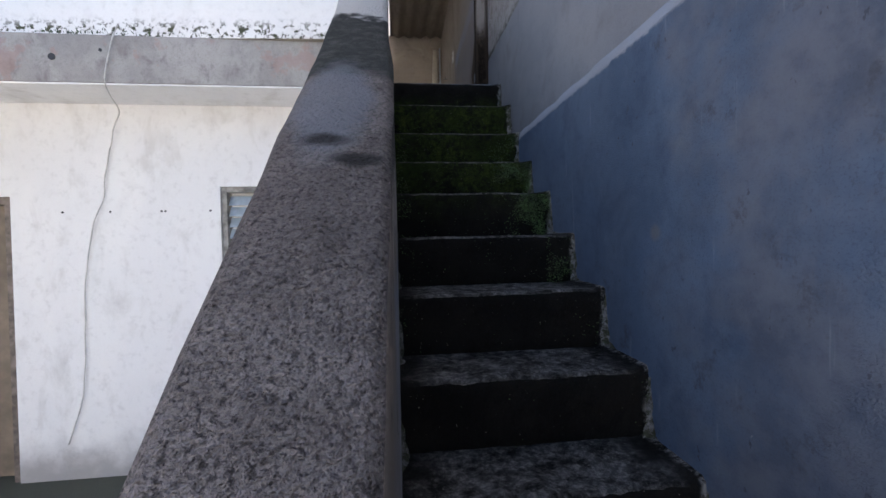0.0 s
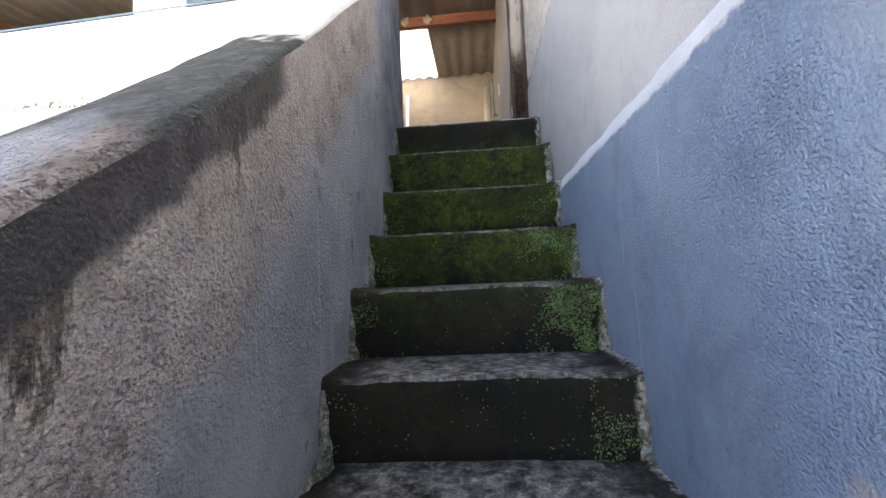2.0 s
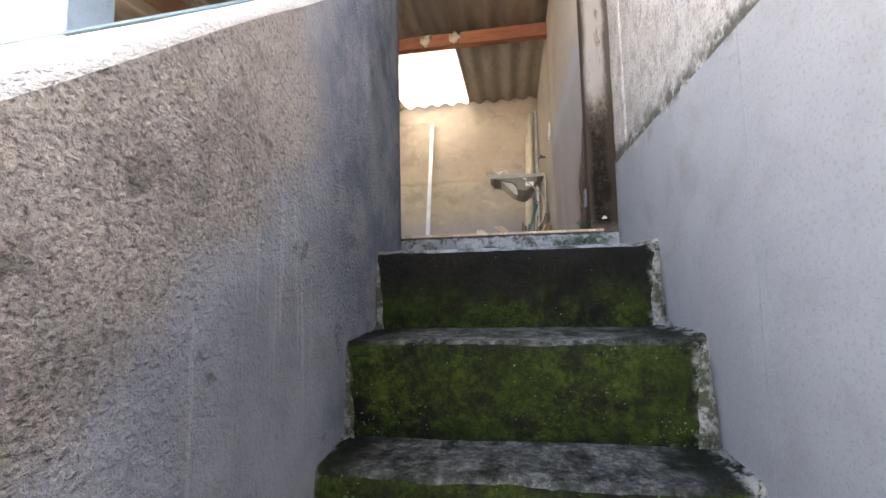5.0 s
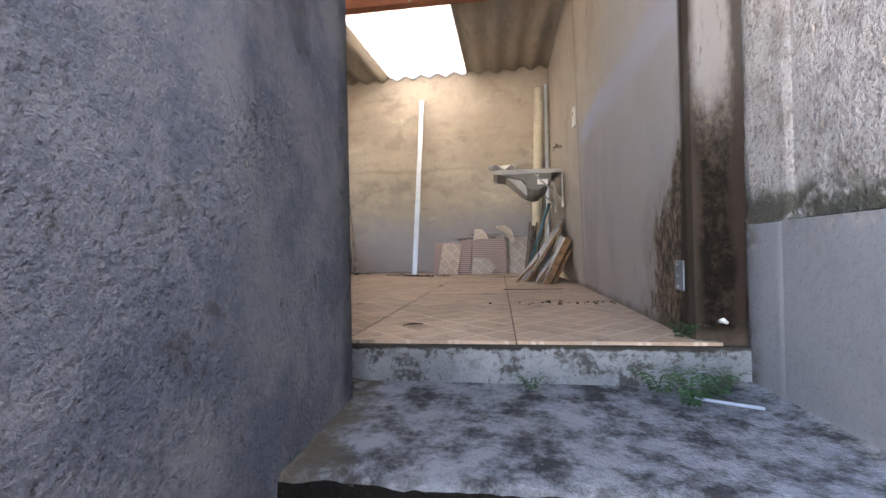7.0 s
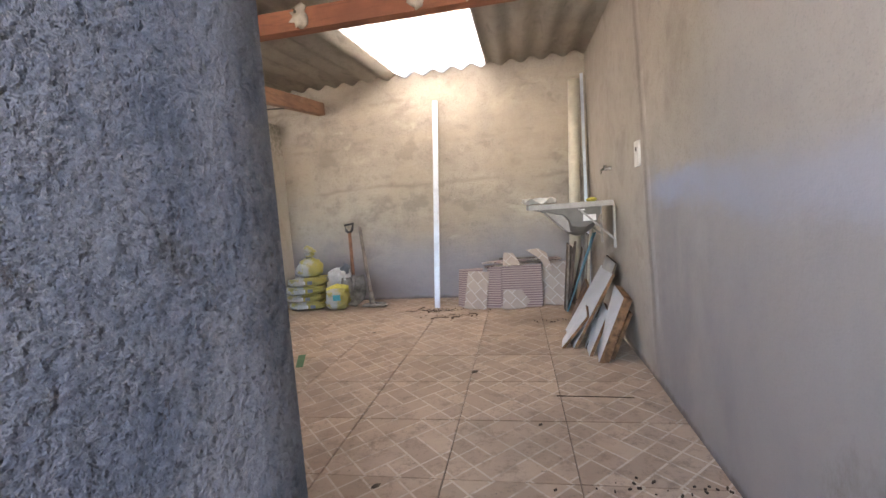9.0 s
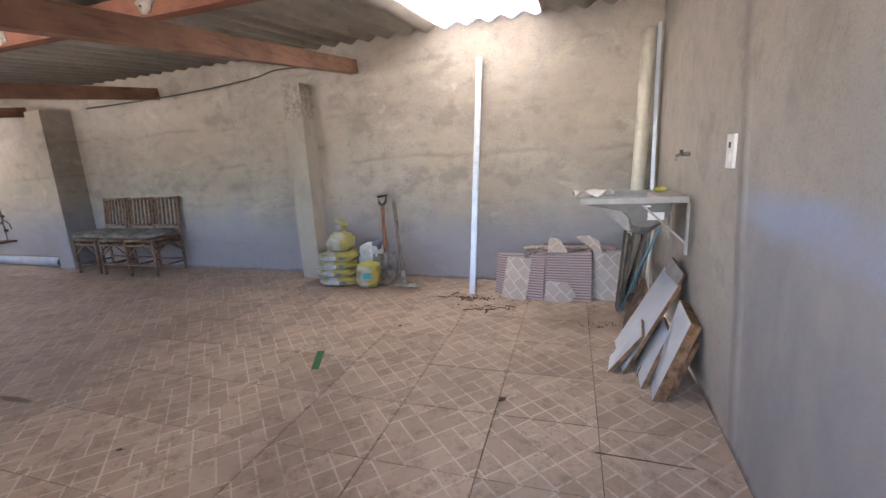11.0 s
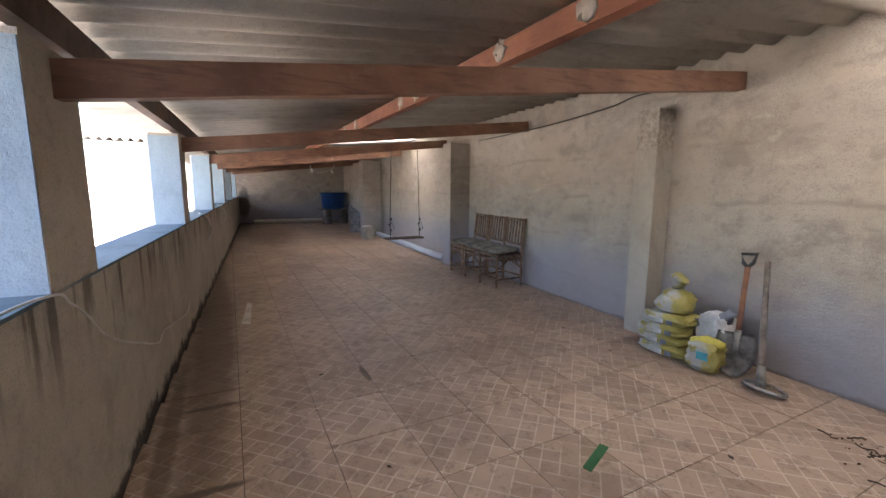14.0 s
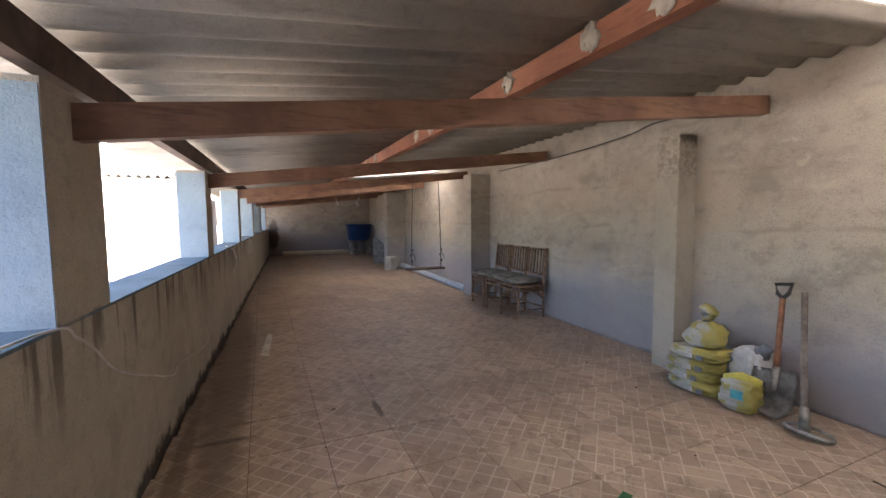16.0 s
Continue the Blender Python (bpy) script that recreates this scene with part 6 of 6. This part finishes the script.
# small plants on the stair
def leaves_on(bm, x0, x1, y, z0, z1, count, size, rng, depth=0.012, fade=None):
    for k in range(count):
        x, z = rng.uniform(x0, x1), rng.uniform(z0, z1)
        if fade and rng.random() > fade(x, z):
            continue
        s2 = size * rng.uniform(0.5, 1.3)
        m2 = pose(x, y - rng.uniform(0.002, depth), z, rng.uniform(20, 90), rng.uniform(-40, 40), rng.uniform(-60, 60))
        v = [bm.verts.new(m2 @ Vector(p)) for p in ((-s2 * 0.5, 0, 0), (-s2 * 0.3, s2 * 0.45, 0.1 * s2), (0, s2 * 0.6, 0), (s2 * 0.35, s2 * 0.4, 0.1 * s2), (s2 * 0.5, 0, 0), (0, -s2 * 0.35, -0.1 * s2))]
        bm.faces.new(v)


rng = random.Random(9)
pl = bmesh.new()
for k, n_right, n_left in ((1, 160, 80), (2, 1400, 500), (3, 5200, 700), (4, 8500, 900), (5, 900, 350), (6, 60, 40), (7, 12, 0)):
    yk, zk = STEPS[k]
    zl = STEPS[k + 1][1]
    lump = lambda x, z, k=k: max(0.0, min(1.0, 0.35 + 1.6 * noise.noise(Vector((x * 9, z * 9, k * 5.0)))))
    leaves_on(pl, 0.70 if k < 5 else 0.82, 0.945, yk + 0.008, zl, zk - 0.01, n_right, 0.0054, rng, 0.022, lambda x, z: lump(x, z) * min(1.0, max(0.04, (x - 0.70 + 0.06 * noise.noise(Vector((z * 12, k, 0)))) / 0.11)))
    leaves_on(pl, 0.12, 0.22, yk + 0.008, zl, zk - 0.03, n_left, 0.0052, rng, 0.016, lump)
    leaves_on(pl, 0.12, 0.94, yk + 0.008, zl, zk - 0.01, 240 if k < 6 else 30, 0.0045, rng, 0.008, lump)
tagged(obj("wall_plants", pl, M["leafgreen"]), "tiny round leaved weeds and moss tufts on the stair risers", "weeds", "", "stuff")


def fern(x, y, z, s2, rz, label="small green fern growing from the crack"):
    t = thing("fern", label, "plant", "weeds at the stair head", at=(x, y, z), rz=rz)
    for a in range(0, 360, 45):
        bm = bmesh.new()
        for i in range(9):
            u = (i + 1) / 9
            px, pz = math.cos(radians(a)), math.sin(radians(a))
            c4 = Vector((px * u * s2, pz * u * s2 * 0.6, s2 * 0.7 * math.sin(u * 2.0)))
            w = s2 * 0.22 * (1 - u * 0.7)
            sd = Vector((-pz, px, 0)) * w
            for sg2 in (-1, 1):
                q = [c4, c4 + sd * sg2 + Vector((px, pz, 0)) * w * 0.5, c4 + sd * sg2 * 0.9 + Vector((px, pz, -0.4)) * w]
                bm.faces.new([bm.verts.new(p) for p in q])
        part("frond", bm, M["ferngreen"], t)
    return t


for fx, fy, fz, fs, fr4 in ((0.76, 3.50, 2.733, 0.07, 0), (0.82, 3.47, 2.733, 0.08, 30), (0.87, 3.50, 2.733, 0.07, 10), (0.79, 3.43, 2.733, 0.06, 50), (0.50, 3.51, 2.733, 0.045, 10), (0.845, 3.60, 2.827, 0.05, 0), (0.88, 3.61, 2.827, 0.05, 25)):
    fern(fx, fy, fz, fs, fr4)
bm = bmesh.new()
bm_tube(bm, [(0.80, 3.44, 2.745), (0.90, 3.40, 2.742)], 0.003, 6)
single("straw", bm, M["pvc_blue"], "pale blue plastic straw on the top step", "straw", smooth=True)
tuft = bmesh.new()
for k in range(500):
    x = rng.uniform(-2.9, -0.3)
    if noise.noise(Vector((x * 3, 0, 0))) < rng.uniform(-0.2, 0.4):
        continue
    z = 3.072 + abs(rng.gauss(0, 0.012))
    s2 = rng.uniform(0.006, 0.02)
    m2 = pose(x, 3.28 + rng.uniform(-0.012, 0.006), z, rng.uniform(-40, 40), rng.uniform(-40, 40), rng.uniform(0, 360))
    tuft.faces.new([tuft.verts.new(m2 @ Vector(p)) for p in ((-s2 * 0.3, 0, 0), (s2 * 0.3, 0, 0), (0, 0, s2 * 1.8))])
tagged(obj("ledge_weeds", tuft, M["leafgreen"]), "small weeds and moss along the slab edge", "weeds", "", "stuff")

bm = bmesh.new()
bm_tube(bm, [(0.915, 3.584, 2.868), (0.918, 3.572, 2.872), (0.925, 3.566, 2.866)], [0.004, 0.006, 0.003], 8)
single("wall_plug", bm, M["white_plastic"], "small white plug in the damp wall foot", "wall plug", smooth=True)

# lower door, window and marks
dr = tagged(new("door_1"), "dull brown wooden door in a grey frame", "door", "", "structure")
boxpart("door_leaf", (-3.84, -2.98, 3.86, 3.90, -0.35, 1.91), M["door"], dr, bevel=0.004)
for dims in ((-3.90, -3.842, 3.74, 3.92, -0.35, 1.97), (-2.978, -2.92, 3.74, 3.92, -0.35, 1.97), (-3.842, -2.978, 3.74, 3.92, 1.912, 1.97)):
    boxpart("frame", dims, M["grey_wood"], dr)
wd = tagged(new("window_1"), "louvred window with pale frosted glass slats", "window", "", "structure")
for dims in ((-1.32, -1.275, 3.74, 3.86, 1.0, 2.04), (-0.595, -0.55, 3.74, 3.86, 1.0, 2.04), (-1.275, -0.595, 3.74, 3.86, 1.995, 2.04), (-1.275, -0.595, 3.74, 3.86, 1.0, 1.045)):
    boxpart("window_frame", dims, M["steel"], wd, bevel=0.003)
for i in range(10):
    z = 1.08 + i * 0.094
    bm = bmesh.new()
    bm_box(bm, -1.272, -0.598, -0.05, 0.05, -0.003, 0.003, pose(0, 3.80, z, 55, 0, 0))
    part("pane", bm, M["glass"], wd)
for x in (-2.537, -2.179, -1.785, -1.755, -1.401):
    bm = bmesh.new()
    bm_tube(bm, [(x, 3.721, 1.838), (x, 3.716, 1.838)], 0.009, 8)
    single("wall_plug", bm, M["black"], "dark empty screw plug in the white wall", "wall plug", "plugs in the wall")
for x, z, r in ((-2.25, 2.905, 0.024), (-1.93, 2.96, 0.012)):
    bm = bmesh.new()
    bm_tube(bm, [(x, 3.272, z), (x, 3.266, z)], r, 14)
    single("drain_hole", bm, M["black"], "dark drain hole in the slab edge", "drain")

# timber marks: mortar blobs where the sheets are bedded on the purlin
rng = random.Random(2)
for x in (0.17, -0.08, -0.70, -1.02, -1.6, -2.68, -3.0, -4.4, -4.9, -5.6, -6.6):
    bm = bmesh.new()
    bmesh.ops.create_uvsphere(bm, u_segments=12, v_segments=8, radius=1)
    for v in bm.verts:
        v.co = Vector((v.co.x * 0.05, v.co.y * 0.036, v.co.z * 0.05)) * (1 + 0.9 * noise.noise(v.co * 2 + Vector((x, 0, 0))))
        v.co.y = max(-0.004, min(0.05, v.co.y))
    py = 5.20 + 0.0104 * (SIDE - x) - 0.035
    single("mortar_lump", bm, M["mortar"], "lump of pale mortar on the purlin", "mortar", "mortar lumps", smooth=True, at=(x, py, 4.69))

# neighbouring building and terrace beyond the openings
nb = thing("neighbour_house", "white plastered house wing with a corrugated roof edge", "building")
boxpart("wall", (-11.0, -8.0, 1.75, 3.05, -0.34, 4.68), M["white"], nb)
boxpart("ledge", (-7.998, -7.9, 1.72, 3.05, 3.76, 3.80), M["slab"], nb)
boxpart("downpipe_box", (-8.3, -8.05, 1.50, 1.745, -0.34, 4.45), M["sink"], nb)
bm = bmesh.new()
rows = []
for x, z in ((-7.85, 4.69), (-11.2, 4.95)):
    rows.append([(x, 1.6 + 0.012 * i, z + 0.03 + 0.026 * math.cos(2 * math.pi * 0.012 * i / 0.13)) for i in range(126)])
l2 = [[bm.verts.new(p) for p in r] for r in rows]
h2 = [[bm.verts.new((p[0], p[1], p[2] + 0.012)) for p in r] for r in rows]
for i in range(125):
    bm.faces.new((l2[0][i], l2[0][i + 1], l2[1][i + 1], l2[1][i]))
    bm.faces.new((h2[0][i], h2[1][i], h2[1][i + 1], h2[0][i + 1]))
    bm.faces.new((l2[0][i], h2[0][i], h2[0][i + 1], l2[0][i + 1]))
part("roof", bm, M["sheet"], nb)
fb = thing("far_house", "reddish brick house behind the white one", "building")
boxpart("wall", (-16, -13, -1.5, 1.2, -0.34, 4.0), plain("far_brick", (0.36, 0.17, 0.13), 0.9, vary=0.3, scale=3), fb)
boxpart("roof", (-16.3, -12.8, -1.8, 1.4, 4.0, 4.15), M["sheet"], fb)
boxpart("window", (-12.998, -12.96, 0.2, 0.8, 3.2, 3.8), M["sackgrey"], fb)
structure("terrace", (-12.0, -2.95, 0.6, 3.26, 2.75, 3.05), M["terrace"], "sunlit concrete terrace roof")
rb = bmesh.new()
rng = random.Random(8)
for k in range(90):
    s2 = rng.uniform(0.01, 0.05)
    bm_box(rb, -s2, s2, -s2 * 0.7, s2 * 0.7, -0.01, s2, pose(-7.2 + rng.gauss(0, 0.35), 2.3 + rng.gauss(0, 0.3), 3.06, rng.uniform(-20, 20), 0, rng.uniform(0, 360)))
tagged(obj("rubble", rb, M["rubble"]), "small heap of rubble on the terrace", "rubble", "", "stuff")
# added out of view: closes the yard and throws sunlight back
structure("yard_wall", (-14, 1.2, -5.2, -5.0, -0.35, 2.2), M["white"], "unseen white wall added to close the yard and bounce light")

# pieces of the floor, last
TX, TY, X0, Y0 = 0.41, 0.37, 0.472, 3.562
def tile_geom(w, h, cut=0.0):
    bm = bmesh.new()
    bm_box(bm, -w / 2 + 0.002, w / 2 - 0.002, -h / 2 + 0.002, h / 2 - 0.002, -0.008, 0)
    return bm


count = 0
rest = bmesh.new()
shared = {}
for i in range(-1, 37):
    xb = X0 - TX * i if i >= 0 else SIDE
    xa = X0 - TX * (i + 1) if i >= 0 else X0
    if i < 0:
        xa = X0
    for j in range(0, 11):
        ya, yb = Y0 + TY * j, Y0 + TY * (j + 1)
        xm = (xa + xb) / 2
        yfront = 3.5 + 0.055 * (-1.6 - xm) if xm < -0.1 else 3.56
        yback = 7.02 + 0.035 * -xm
        if j == 0:
            ya = min(ya, yfront + 0.0) if xm < -0.1 else ya
        if yb < yfront or ya > yback:
            continue
        ya, yb = max(ya, yfront), min(yb, yback)
        if yb - ya < 0.03:
            continue
        w, h = xb - xa, yb - ya
        dz = 0.0015 * noise.noise(Vector((i * 3.1, j * 2.3, 0)))
        if count < 300:
            key = (round(w, 3), round(h, 3))
            if key not in shared:
                b2 = tile_geom(w, h)
                bmesh.ops.recalc_face_normals(b2, faces=list(b2.faces))
                me = bpy.data.meshes.new("tile")
                b2.to_mesh(me)
                b2.free()
                me.materials.append(M["tile"])
                shared[key] = me
            o = new("tile", shared[key])
            o.parent = floor
            o.location = (xm, (ya + yb) / 2, FLOOR + dz)
            count += 1
        else:
            bm_box(rest, xa + 0.002, xb - 0.002, ya + 0.002, yb - 0.002, FLOOR - 0.008 + dz, FLOOR + dz)
o = part("far_tiles", rest, M["tile"], floor)
o["kind"] = "stuff"
